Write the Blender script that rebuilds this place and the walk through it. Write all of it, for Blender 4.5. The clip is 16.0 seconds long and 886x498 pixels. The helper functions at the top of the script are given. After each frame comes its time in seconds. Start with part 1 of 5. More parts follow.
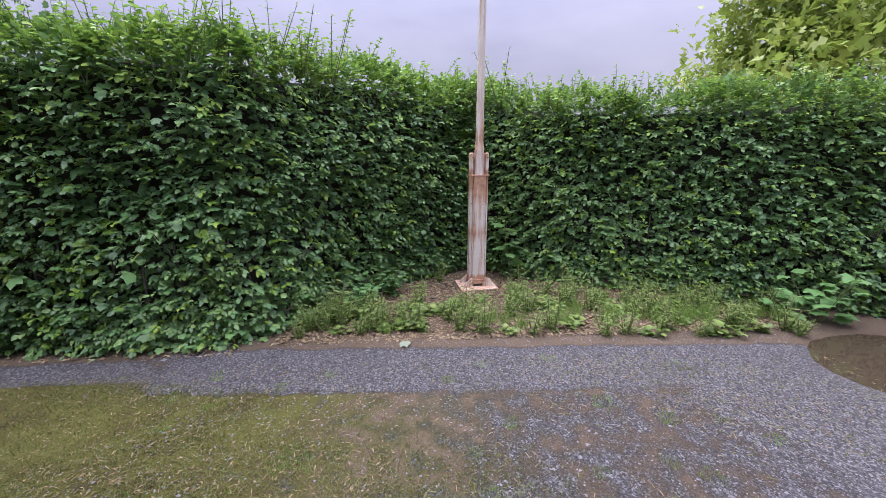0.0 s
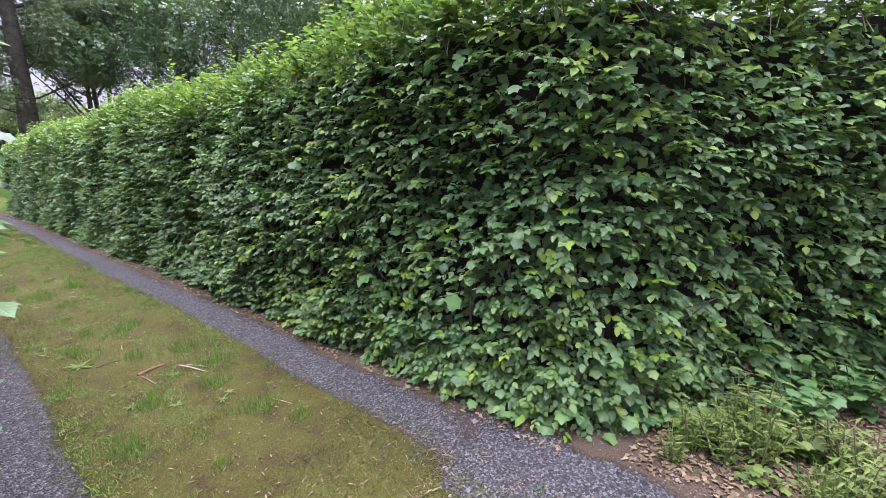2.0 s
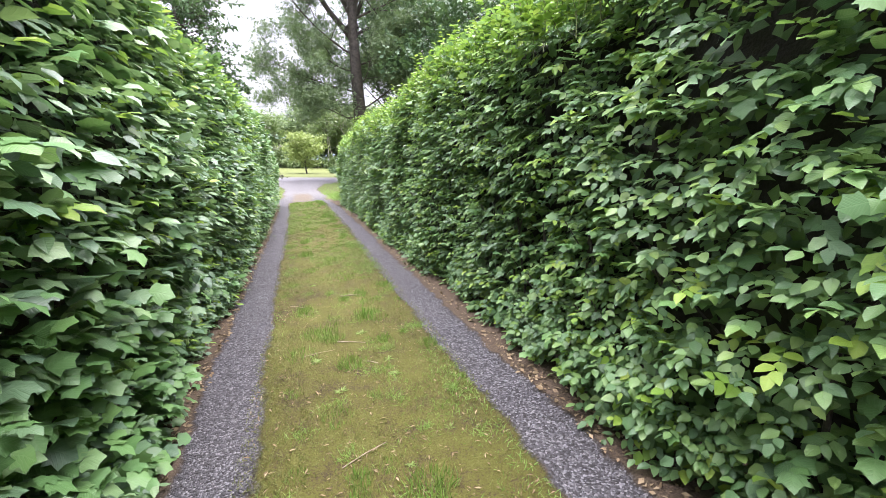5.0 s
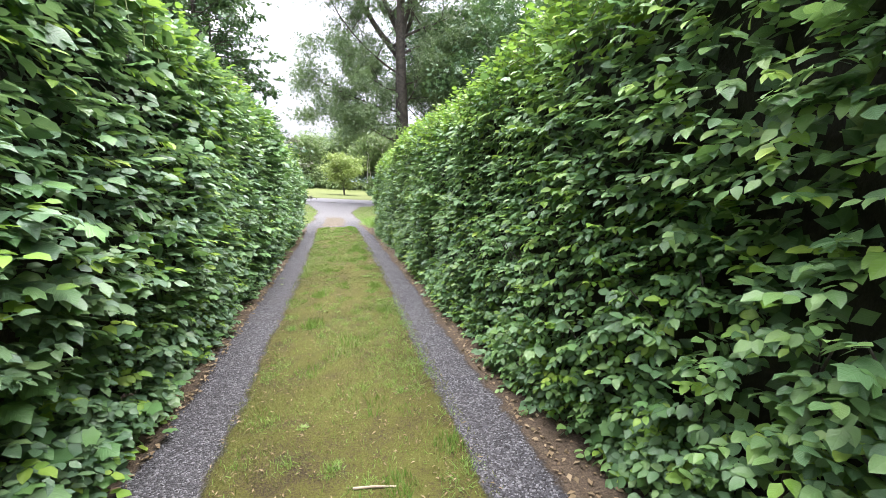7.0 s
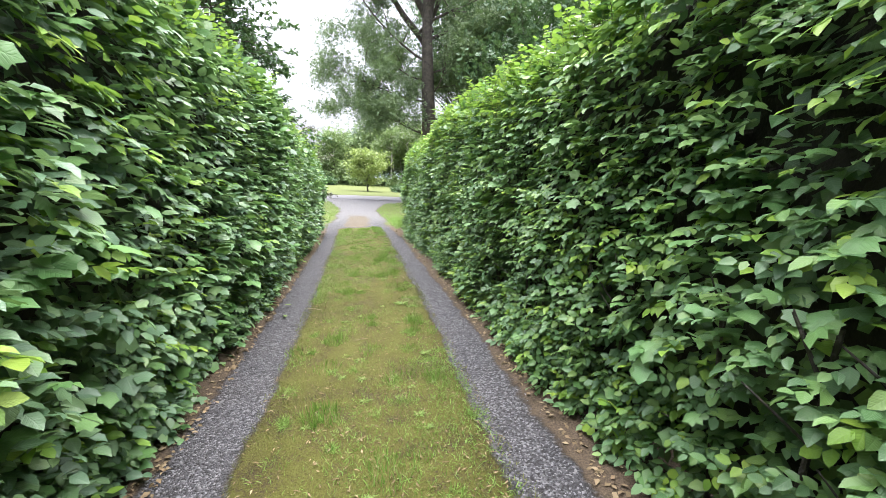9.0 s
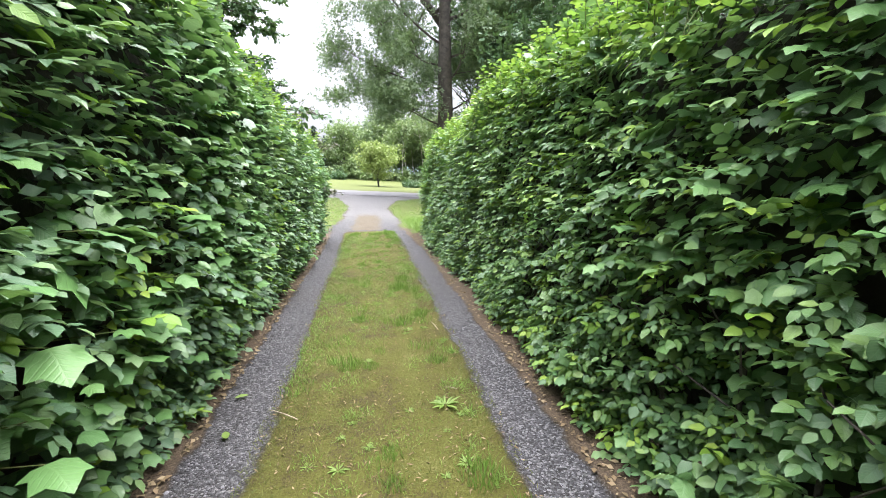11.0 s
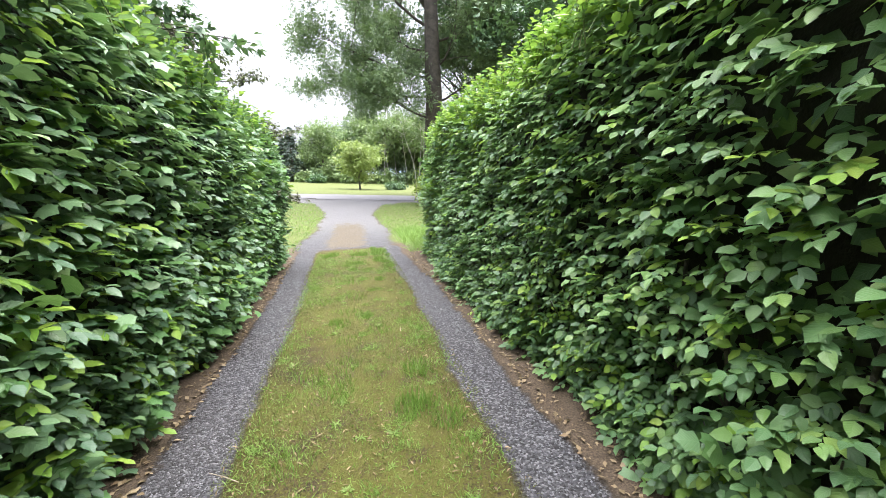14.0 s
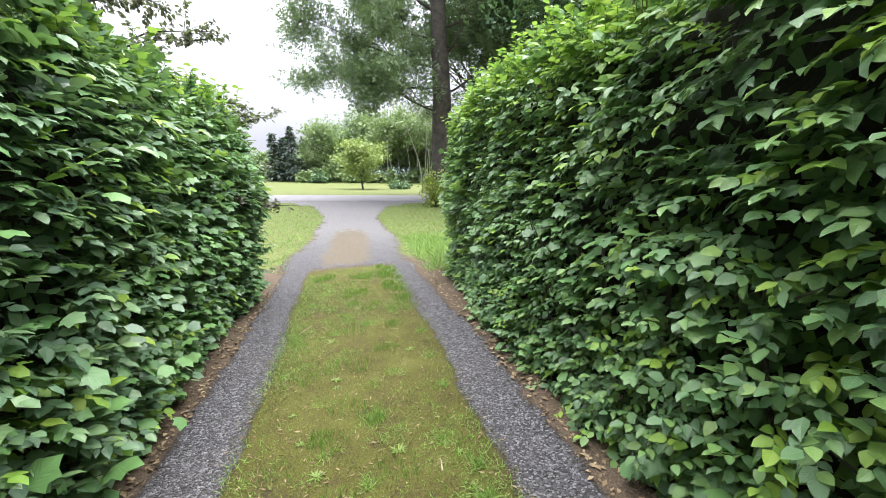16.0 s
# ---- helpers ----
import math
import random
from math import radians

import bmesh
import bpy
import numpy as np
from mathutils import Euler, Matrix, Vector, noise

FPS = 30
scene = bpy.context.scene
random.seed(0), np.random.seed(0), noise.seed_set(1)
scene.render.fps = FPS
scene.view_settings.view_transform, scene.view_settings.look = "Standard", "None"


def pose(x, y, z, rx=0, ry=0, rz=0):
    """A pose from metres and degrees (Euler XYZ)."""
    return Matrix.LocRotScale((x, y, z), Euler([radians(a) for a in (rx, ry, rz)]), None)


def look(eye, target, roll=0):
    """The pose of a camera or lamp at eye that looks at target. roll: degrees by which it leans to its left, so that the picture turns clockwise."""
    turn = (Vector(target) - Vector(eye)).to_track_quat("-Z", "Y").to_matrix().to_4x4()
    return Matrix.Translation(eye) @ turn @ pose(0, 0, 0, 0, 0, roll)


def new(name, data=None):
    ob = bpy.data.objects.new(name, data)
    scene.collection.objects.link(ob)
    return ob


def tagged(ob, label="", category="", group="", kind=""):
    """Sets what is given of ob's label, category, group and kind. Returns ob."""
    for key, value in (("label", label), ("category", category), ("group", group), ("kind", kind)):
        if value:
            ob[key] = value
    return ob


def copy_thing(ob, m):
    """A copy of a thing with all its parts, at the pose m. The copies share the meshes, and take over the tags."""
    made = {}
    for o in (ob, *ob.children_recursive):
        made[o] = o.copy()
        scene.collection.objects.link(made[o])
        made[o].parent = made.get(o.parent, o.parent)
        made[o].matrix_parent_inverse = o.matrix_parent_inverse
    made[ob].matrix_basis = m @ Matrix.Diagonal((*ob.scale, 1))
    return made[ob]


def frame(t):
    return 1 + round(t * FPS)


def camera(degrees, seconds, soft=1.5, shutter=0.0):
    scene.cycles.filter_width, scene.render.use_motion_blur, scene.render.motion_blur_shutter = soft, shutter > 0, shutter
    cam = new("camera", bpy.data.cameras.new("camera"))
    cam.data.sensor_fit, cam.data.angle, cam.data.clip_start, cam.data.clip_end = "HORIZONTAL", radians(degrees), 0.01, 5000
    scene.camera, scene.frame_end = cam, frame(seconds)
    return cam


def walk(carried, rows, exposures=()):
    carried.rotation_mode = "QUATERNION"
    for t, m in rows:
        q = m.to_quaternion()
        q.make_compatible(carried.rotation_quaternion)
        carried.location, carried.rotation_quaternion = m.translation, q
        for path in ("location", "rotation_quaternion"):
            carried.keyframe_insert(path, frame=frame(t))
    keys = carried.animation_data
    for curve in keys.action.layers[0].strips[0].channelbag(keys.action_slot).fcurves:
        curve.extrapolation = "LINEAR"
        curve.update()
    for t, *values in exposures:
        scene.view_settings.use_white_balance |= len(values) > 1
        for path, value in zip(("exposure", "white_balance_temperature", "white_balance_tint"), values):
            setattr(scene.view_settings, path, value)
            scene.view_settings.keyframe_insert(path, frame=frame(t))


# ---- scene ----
cam = camera(93.8, 16.0, soft=0.8)
PATH = [
    (0, (-2.301, -2.593, 1.793), (-0.362, -2.755, 1.335), 0.2),
    (0.5, (-1.821, -2.586, 1.742), (0.121, -2.438, 1.286), 3.1),
    (1, (-1.45, -2.397, 1.728), (0.428, -1.889, 1.266), 2.5),
    (1.5, (-1.112, -2.085, 1.727), (0.652, -1.269, 1.256), -0.2),
    (1.6, (-1.045, -2.026, 1.72), (0.688, -1.143, 1.255), -0.7),
    (2, (-0.752, -1.754, 1.64), (0.777, -0.536, 1.216), -0.8),
    (2.5, (-0.534, -1.346, 1.628), (0.725, 0.16, 1.246), -0.9),
    (3, (-0.385, -0.821, 1.685), (0.662, 0.859, 1.404), -2.8),
    (3.5, (-0.199, -0.37, 1.594), (0.62, 1.438, 1.349), -2.2),
    (4, (-0.147, 0.091, 1.561), (0.576, 1.918, 1.188), -0.0),
    (4.2, (-0.116, 0.329, 1.546), (0.568, 2.167, 1.156), -0.9),
    (6.3, (0.114, 3.812, 1.412), (0.606, 5.697, 0.963), -2.8),
    (6.5, (0.147, 4.008, 1.445), (0.607, 5.907, 1.013), -1.7),
    (7, (0.216, 4.431, 1.453), (0.657, 6.359, 1.154), -1.3),
    (7.5, (0.276, 4.885, 1.44), (0.712, 6.817, 1.159), -1.6),
    (8, (0.292, 5.403, 1.414), (0.675, 7.347, 1.147), -1.0),
    (8.5, (0.217, 5.88, 1.4), (0.574, 7.828, 1.122), -0.4),
    (8.7, (0.187, 6.071, 1.42), (0.544, 8.017, 1.125), -1.2),
    (10.8, (0.152, 8.55, 1.434), (0.432, 10.499, 1.079), -2.4),
    (11, (0.137, 8.726, 1.457), (0.423, 10.676, 1.118), -1.6),
    (11.5, (0.128, 9.262, 1.41), (0.429, 11.213, 1.091), -1.7),
    (12, (0.171, 9.724, 1.411), (0.556, 11.659, 1.08), -2.6),
    (12.5, (0.175, 10.204, 1.426), (0.564, 12.137, 1.088), -0.9),
    (13, (0.137, 10.734, 1.4), (0.522, 12.666, 1.056), -2.4),
    (13.5, (0.12, 11.259, 1.37), (0.507, 13.19, 1.021), -3.8),
    (14, (0.098, 11.785, 1.381), (0.462, 13.723, 1.046), -2.9),
    (14.5, (0.063, 12.302, 1.377), (0.411, 14.243, 1.046), -3.3),
    (15, (0.08, 12.78, 1.345), (0.426, 14.72, 1.005), -4.8),
    (15.5, (0.124, 13.218, 1.391), (0.468, 15.158, 1.052), -4.2),
    (16, (0.109, 13.69, 1.393), (0.456, 15.63, 1.051), -3.7),
]
walk(cam, [(t, look(eye, target, roll)) for t, eye, target, roll in PATH],
     [(0, 0.94, 5850, 24), (1.0, 1.15, 5850, 27), (2.0, 1.46, 5900, 27), (3.0, 1.68, 6100, 26), (3.5, 1.42, 6100, 25), (4.0, 1.97, 6150, 24), (7.0, 1.87, 6280, 14), (11.0, 1.90, 6300, 11), (14.0, 1.93, 6300, 11), (16.0, 1.72, 6300, 10)])


# ---- world, sun, exposure ----
world = bpy.data.worlds.new("overcast_sky")
scene.world = world
world.use_nodes = True
wn, wl = world.node_tree.nodes, world.node_tree.links
wn.clear()
w_out = wn.new("ShaderNodeOutputWorld")
w_bg = wn.new("ShaderNodeBackground")
w_sky = wn.new("ShaderNodeTexSky")
w_sky.sky_type = 'NISHITA'
w_sky.sun_disc = False
w_sky.sun_elevation = radians(52)
w_sky.sun_rotation = radians(20)
w_sky.dust_density = 3.0
w_cloud = wn.new("ShaderNodeTexNoise")
w_cloud.inputs["Scale"].default_value = 1.6
w_cloud.inputs["Detail"].default_value = 6
w_ramp = wn.new("ShaderNodeValToRGB")
w_ramp.color_ramp.elements[0].position, w_ramp.color_ramp.elements[0].color = 0.30, (6.0, 6.0, 7.3, 1)
w_ramp.color_ramp.elements[1].position, w_ramp.color_ramp.elements[1].color = 0.72, (9.8, 9.8, 10.6, 1)
w_co = wn.new("ShaderNodeTexCoord")
w_map = wn.new("ShaderNodeMapping")
w_map.inputs["Scale"].default_value = (1, 1, 2.6)
w_mix = wn.new("ShaderNodeMix")
w_mix.data_type = 'RGBA'
w_mix.inputs["Factor"].default_value = 0.86
wl.new(w_co.outputs["Generated"], w_map.inputs["Vector"])
wl.new(w_map.outputs["Vector"], w_cloud.inputs["Vector"])
wl.new(w_cloud.outputs["Fac"], w_ramp.inputs["Fac"])
wl.new(w_sky.outputs["Color"], w_mix.inputs["A"])
wl.new(w_ramp.outputs["Color"], w_mix.inputs["B"])
w_sep = wn.new("ShaderNodeSeparateXYZ")
wl.new(w_co.outputs["Generated"], w_sep.inputs[0])
w_high = wn.new("ShaderNodeMapRange")
w_high.interpolation_type = 'SMOOTHSTEP'
w_high.inputs["From Max"].default_value = 0.95
w_high.inputs["To Min"].default_value, w_high.inputs["To Max"].default_value = 0.36, 1.75
wl.new(w_sep.outputs["Z"], w_high.inputs["Value"])
w_scale = wn.new("ShaderNodeVectorMath")
w_scale.operation = 'SCALE'
wl.new(w_mix.outputs["Result"], w_scale.inputs[0])
wl.new(w_high.outputs["Result"], w_scale.inputs["Scale"])
wl.new(w_scale.outputs["Vector"], w_bg.inputs["Color"])
wl.new(w_bg.outputs["Background"], w_out.inputs["Surface"])
w_bg.inputs["Strength"].default_value = 0.082

sun_data = bpy.data.lights.new("sun", 'SUN')
sun_data.energy = 4.2
sun_data.angle = radians(70)
sun_data.color = (1.0, 0.97, 0.92)
sun = new("sun", sun_data)
sun.matrix_world = look((0, 0, 0), (-0.17, -0.08, -1.0))


# ---- materials ----
def mat(name):
    m = bpy.data.materials.new(name)
    m.use_nodes = True
    nt = m.node_tree
    return m, nt.nodes, nt.links, nt.nodes["Principled BSDF"]


def ramp(n, stops):
    r = n.new("ShaderNodeValToRGB")
    e = r.color_ramp.elements
    while len(e) < len(stops):
        e.new(0.5)
    for k, (p, c) in zip(e, stops):
        k.position, k.color = p, (*c, 1)
    return r


def noise_tex(n, l, scale, detail=4, vec=None, rough=0.55):
    t = n.new("ShaderNodeTexNoise")
    t.inputs["Scale"].default_value = scale
    t.inputs["Detail"].default_value = detail
    t.inputs["Roughness"].default_value = rough
    if vec is None:
        vec = n.new("ShaderNodeTexCoord").outputs["Object"]
    l.new(vec, t.inputs["Vector"])
    return t


def math_node(n, l, op, a, b=None, clamp=False):
    m = n.new("ShaderNodeMath")
    m.operation, m.use_clamp = op, clamp
    for i, v in enumerate((a, b)):
        if v is None:
            continue
        if isinstance(v, (int, float)):
            m.inputs[i].default_value = v
        else:
            l.new(v, m.inputs[i])
    return m.outputs[0]


def mix_col(n, l, fac, a, b):
    m = n.new("ShaderNodeMix")
    m.data_type = 'RGBA'
    for key, v in (("Factor", fac), ("A", a), ("B", b)):
        if isinstance(v, tuple):
            m.inputs[key].default_value = (*v, 1)
        elif isinstance(v, (int, float)):
            m.inputs[key].default_value = v
        else:
            l.new(v, m.inputs[key])
    return m.outputs["Result"]


def bump(n, l, height, strength, dist, b):
    k = n.new("ShaderNodeBump")
    k.inputs["Strength"].default_value = strength
    k.inputs["Distance"].default_value = dist
    l.new(height, k.inputs["Height"])
    l.new(k.outputs["Normal"], b.inputs["Normal"])


def leaf_mat(name, stops, rough=0.40, trans=0.30, vary=1.1):
    """Leaf: colour by leaf, larger patches over the plant, a thin translucent blade."""
    m, n, l, b = mat(name)
    geo = n.new("ShaderNodeNewGeometry")
    big = noise_tex(n, l, vary, 3)
    f = math_node(n, l, 'ADD', math_node(n, l, 'MULTIPLY', geo.outputs["Random Per Island"], 0.62),
                  math_node(n, l, 'MULTIPLY', big.outputs["Fac"], 0.42), True)
    col = ramp(n, stops)
    l.new(f, col.inputs["Fac"])
    fine = noise_tex(n, l, 55, 3)
    shade = mix_col(n, l, math_node(n, l, 'MULTIPLY', fine.outputs["Fac"], 0.3), col.outputs["Color"], (0.03, 0.055, 0.012))
    # midrib and side veins along the blade
    cu = n.new("ShaderNodeSeparateXYZ")
    l.new(n.new("ShaderNodeTexCoord").outputs["UV"], cu.inputs[0])
    av = math_node(n, l, 'ABSOLUTE', cu.outputs["Y"])
    saw = math_node(n, l, 'FRACT', math_node(n, l, 'MULTIPLY', math_node(n, l, 'SUBTRACT', cu.outputs["X"], math_node(n, l, 'MULTIPLY', av, 0.75)), 7.0))
    side = math_node(n, l, 'SUBTRACT', 1.0, math_node(n, l, 'MULTIPLY', math_node(n, l, 'ABSOLUTE', math_node(n, l, 'SUBTRACT', saw, 0.5)), 5.0), True)
    rib = math_node(n, l, 'SUBTRACT', 1.0, math_node(n, l, 'MULTIPLY', av, 22.0), True)
    vein = math_node(n, l, 'MAXIMUM', side, rib)
    rimd = math_node(n, l, 'MULTIPLY', av, 0.28)
    shade = mix_col(n, l, rimd, shade, (0.05, 0.10, 0.03))
    shade = mix_col(n, l, math_node(n, l, 'MULTIPLY', vein, 0.10), shade, (0.26, 0.36, 0.17))
    l.new(shade, b.inputs["Base Color"])
    b.inputs["Roughness"].default_value = rough
    b.inputs["Specular IOR Level"].default_value = 0.5
    bump(n, l, math_node(n, l, 'SUBTRACT', fine.outputs["Fac"], math_node(n, l, 'MULTIPLY', vein, 0.5)), 0.35, 0.004, b)
    tr = n.new("ShaderNodeBsdfTranslucent")
    l.new(mix_col(n, l, 0.35, shade, (0.24, 0.38, 0.07)), tr.inputs["Color"])
    ms = n.new("ShaderNodeMixShader")
    ms.inputs["Fac"].default_value = trans
    l.new(b.outputs["BSDF"], ms.inputs[1])
    l.new(tr.outputs["BSDF"], ms.inputs[2])
    l.new(ms.outputs["Shader"], n["Material Output"].inputs["Surface"])
    return m


M_HEDGE = leaf_mat("hedge_leaf", [(0.0, (0.062, 0.13, 0.064)), (0.4, (0.112, 0.225, 0.092)), (0.75, (0.20, 0.35, 0.10)), (1.0, (0.33, 0.46, 0.10))])
M_MIXED = leaf_mat("mixed_hedge_leaf", [(0.0, (0.068, 0.132, 0.084)), (0.4, (0.118, 0.215, 0.122)), (0.75, (0.19, 0.31, 0.14)), (1.0, (0.28, 0.40, 0.13))], 0.38, 0.26)
M_YOUNG = leaf_mat("young_leaf", [(0.0, (0.14, 0.30, 0.04)), (0.5, (0.24, 0.42, 0.05)), (1.0, (0.38, 0.50, 0.07))], 0.5, 0.35)
M_MAPLE = leaf_mat("maple_leaf", [(0.0, (0.085, 0.20, 0.07)), (0.5, (0.125, 0.27, 0.085)), (1.0, (0.18, 0.34, 0.10))], 0.45, 0.25)
M_WEED = leaf_mat("weed_leaf", [(0.0, (0.08, 0.15, 0.03)), (0.5, (0.155, 0.245, 0.045)), (1.0, (0.29, 0.34, 0.075))], 0.55, 0.3)
M_TREE = leaf_mat("tree_leaf", [(0.0, (0.10, 0.155, 0.085)), (0.5, (0.15, 0.22, 0.115)), (1.0, (0.22, 0.30, 0.15))], 0.5, 0.3, 0.25)
M_LIGHTTREE = leaf_mat("light_tree_leaf", [(0.0, (0.13, 0.19, 0.085)), (0.5, (0.19, 0.27, 0.11)), (1.0, (0.27, 0.35, 0.14))], 0.5, 0.3, 0.3)
M_YELLOWTREE = leaf_mat("yellow_tree_leaf", [(0.0, (0.20, 0.29, 0.05)), (0.5, (0.32, 0.41, 0.07)), (1.0, (0.46, 0.50, 0.09))], 0.5, 0.35, 0.4)
M_LIME = leaf_mat("lime_leaf", [(0.0, (0.19, 0.26, 0.07)), (0.5, (0.28, 0.36, 0.10)), (1.0, (0.38, 0.44, 0.13))], 0.5, 0.3, 0.4)
M_BRONZE = leaf_mat("bronze_leaf", [(0.0, (0.085, 0.065, 0.065)), (0.5, (0.13, 0.11, 0.10)), (1.0, (0.14, 0.17, 0.08))], 0.5, 0.25, 0.6)
# needle green, lightened and blued to paint in some haze
M_SPRUCE = leaf_mat("hazed_spruce_needle", [(0.0, (0.034, 0.056, 0.052)), (0.5, (0.05, 0.08, 0.07)), (1.0, (0.075, 0.11, 0.085))], 0.6, 0.08, 0.3)
M_DARKTREE = leaf_mat("shade_tree_leaf", [(0.0, (0.04, 0.09, 0.05)), (0.5, (0.065, 0.14, 0.065)), (1.0, (0.10, 0.19, 0.08))], 0.5, 0.2, 0.4)
M_PALELEAF = leaf_mat("pale_leaf", [(0.0, (0.17, 0.21, 0.15)), (1.0, (0.26, 0.29, 0.22))], 0.7, 0.1)
M_DRYLEAF = leaf_mat("dry_leaf", [(0.0, (0.085, 0.05, 0.026)), (0.5, (0.21, 0.13, 0.075)), (1.0, (0.40, 0.30, 0.19))], 0.8, 0.05)
M_GRASS = leaf_mat("grass_blade", [(0.0, (0.048, 0.054, 0.010)), (0.4, (0.091, 0.097, 0.014)), (0.7, (0.122, 0.119, 0.021)), (1.0, (0.235, 0.187, 0.078))], 0.6, 0.25, 2.2)
M_TUFT = leaf_mat("tuft_blade", [(0.0, (0.112, 0.224, 0.034)), (0.5, (0.181, 0.318, 0.052)), (1.0, (0.275, 0.387, 0.077))], 0.55, 0.3, 2.0)


def plain_mat(name, a, b_col, scale, rough, bump_d=0.004, bump_s=0.5):
    m, n, l, b = mat(name)
    t1, t2 = noise_tex(n, l, scale, 6), noise_tex(n, l, scale * 9, 4)
    f = math_node(n, l, 'ADD', math_node(n, l, 'MULTIPLY', t1.outputs["Fac"], 0.65), math_node(n, l, 'MULTIPLY', t2.outputs["Fac"], 0.35))
    c = ramp(n, [(0.33, a), (0.67, b_col)])
    l.new(f, c.inputs["Fac"])
    l.new(c.outputs["Color"], b.inputs["Base Color"])
    b.inputs["Roughness"].default_value = rough
    bump(n, l, t2.outputs["Fac"], bump_s, bump_d, b)
    return m


# near-black tone that paints shade: inside the hedges, in the pole's slot
M_SHADE = plain_mat("painted_shade", (0.012, 0.011, 0.008), (0.035, 0.032, 0.02), 7, 0.9, 0.02)
M_BARK = plain_mat("dark_bark", (0.035, 0.03, 0.026), (0.11, 0.095, 0.08), 4, 0.9, 0.03, 0.9)
M_STEM = plain_mat("green_stem", (0.08, 0.13, 0.03), (0.16, 0.17, 0.06), 12, 0.7)
M_TWIG = plain_mat("dead_twig", (0.16, 0.11, 0.07), (0.42, 0.36, 0.27), 14, 0.85)
M_REDWOOD = plain_mat("broken_red_wood", (0.12, 0.05, 0.028), (0.26, 0.13, 0.075), 25, 0.85)
M_STONE = plain_mat("gravel_stone", (0.10, 0.10, 0.11), (0.26, 0.255, 0.27), 40, 0.85)
M_ROAD = plain_mat("pale_asphalt", (0.115, 0.112, 0.118), (0.165, 0.16, 0.165), 0.9, 0.9)
# forest tone paled and blued, so the distance haze sits in the colour
M_HILL = plain_mat("hazed_forest", (0.20, 0.26, 0.32), (0.27, 0.33, 0.39), 0.02, 1.0)
M_BIRCH = plain_mat("pale_bark", (0.22, 0.21, 0.18), (0.5, 0.48, 0.43), 3, 0.85)


def water_mat():
    m, n, l, b = mat("puddle_water")
    b.inputs["Base Color"].default_value = (0.045, 0.034, 0.022, 1)
    b.inputs["Roughness"].default_value = 0.05
    t = noise_tex(n, l, 9, 3)
    bump(n, l, t.outputs["Fac"], 0.05, 0.004, b)
    return m


M_WATER = water_mat()


def rust_paint():
    """Old white paint, chipped, with rust bleeding down in streaks."""
    m, n, l, b = mat("rusty_white_paint")
    co = n.new("ShaderNodeTexCoord")
    mp = n.new("ShaderNodeMapping")
    mp.inputs["Scale"].default_value = (22, 22, 1.5)
    l.new(co.outputs["Object"], mp.inputs["Vector"])
    streak = noise_tex(n, l, 1.0, 5, mp.outputs["Vector"], 0.6)
    chips = noise_tex(n, l, 17, 8, None, 0.68)
    fine = noise_tex(n, l, 90, 4)
    base = ramp(n, [(0.30, (0.50, 0.44, 0.38)), (0.55, (0.60, 0.55, 0.49)), (0.75, (0.67, 0.64, 0.60))])
    l.new(fine.outputs["Fac"], base.inputs["Fac"])
    at = n.new("ShaderNodeAttribute")
    at.attribute_name = "rust"
    rf = math_node(n, l, 'ADD', math_node(n, l, 'MULTIPLY', at.outputs["Fac"], 0.42), math_node(n, l, 'MULTIPLY', streak.outputs["Fac"], 0.95))
    rr = ramp(n, [(0.46, (0, 0, 0)), (0.66, (1, 1, 1))])
    l.new(rf, rr.inputs["Fac"])
    rust = ramp(n, [(0.3, (0.20, 0.075, 0.03)), (0.55, (0.40, 0.19, 0.085)), (0.75, (0.52, 0.33, 0.20))])
    l.new(chips.outputs["Fac"], rust.inputs["Fac"])
    c1 = mix_col(n, l, math_node(n, l, 'MULTIPLY', rr.outputs["Color"], 0.85), base.outputs["Color"], rust.outputs["Color"])
    cr = ramp(n, [(0.63, (0, 0, 0)), (0.68, (1, 1, 1))])
    l.new(chips.outputs["Fac"], cr.inputs["Fac"])
    c2 = mix_col(n, l, cr.outputs["Color"], c1, (0.19, 0.12, 0.09))
    l.new(c2, b.inputs["Base Color"])
    b.inputs["Roughness"].default_value = 0.72
    bump(n, l, chips.outputs["Fac"], 0.5, 0.006, b)
    return m


M_RUST = rust_paint()


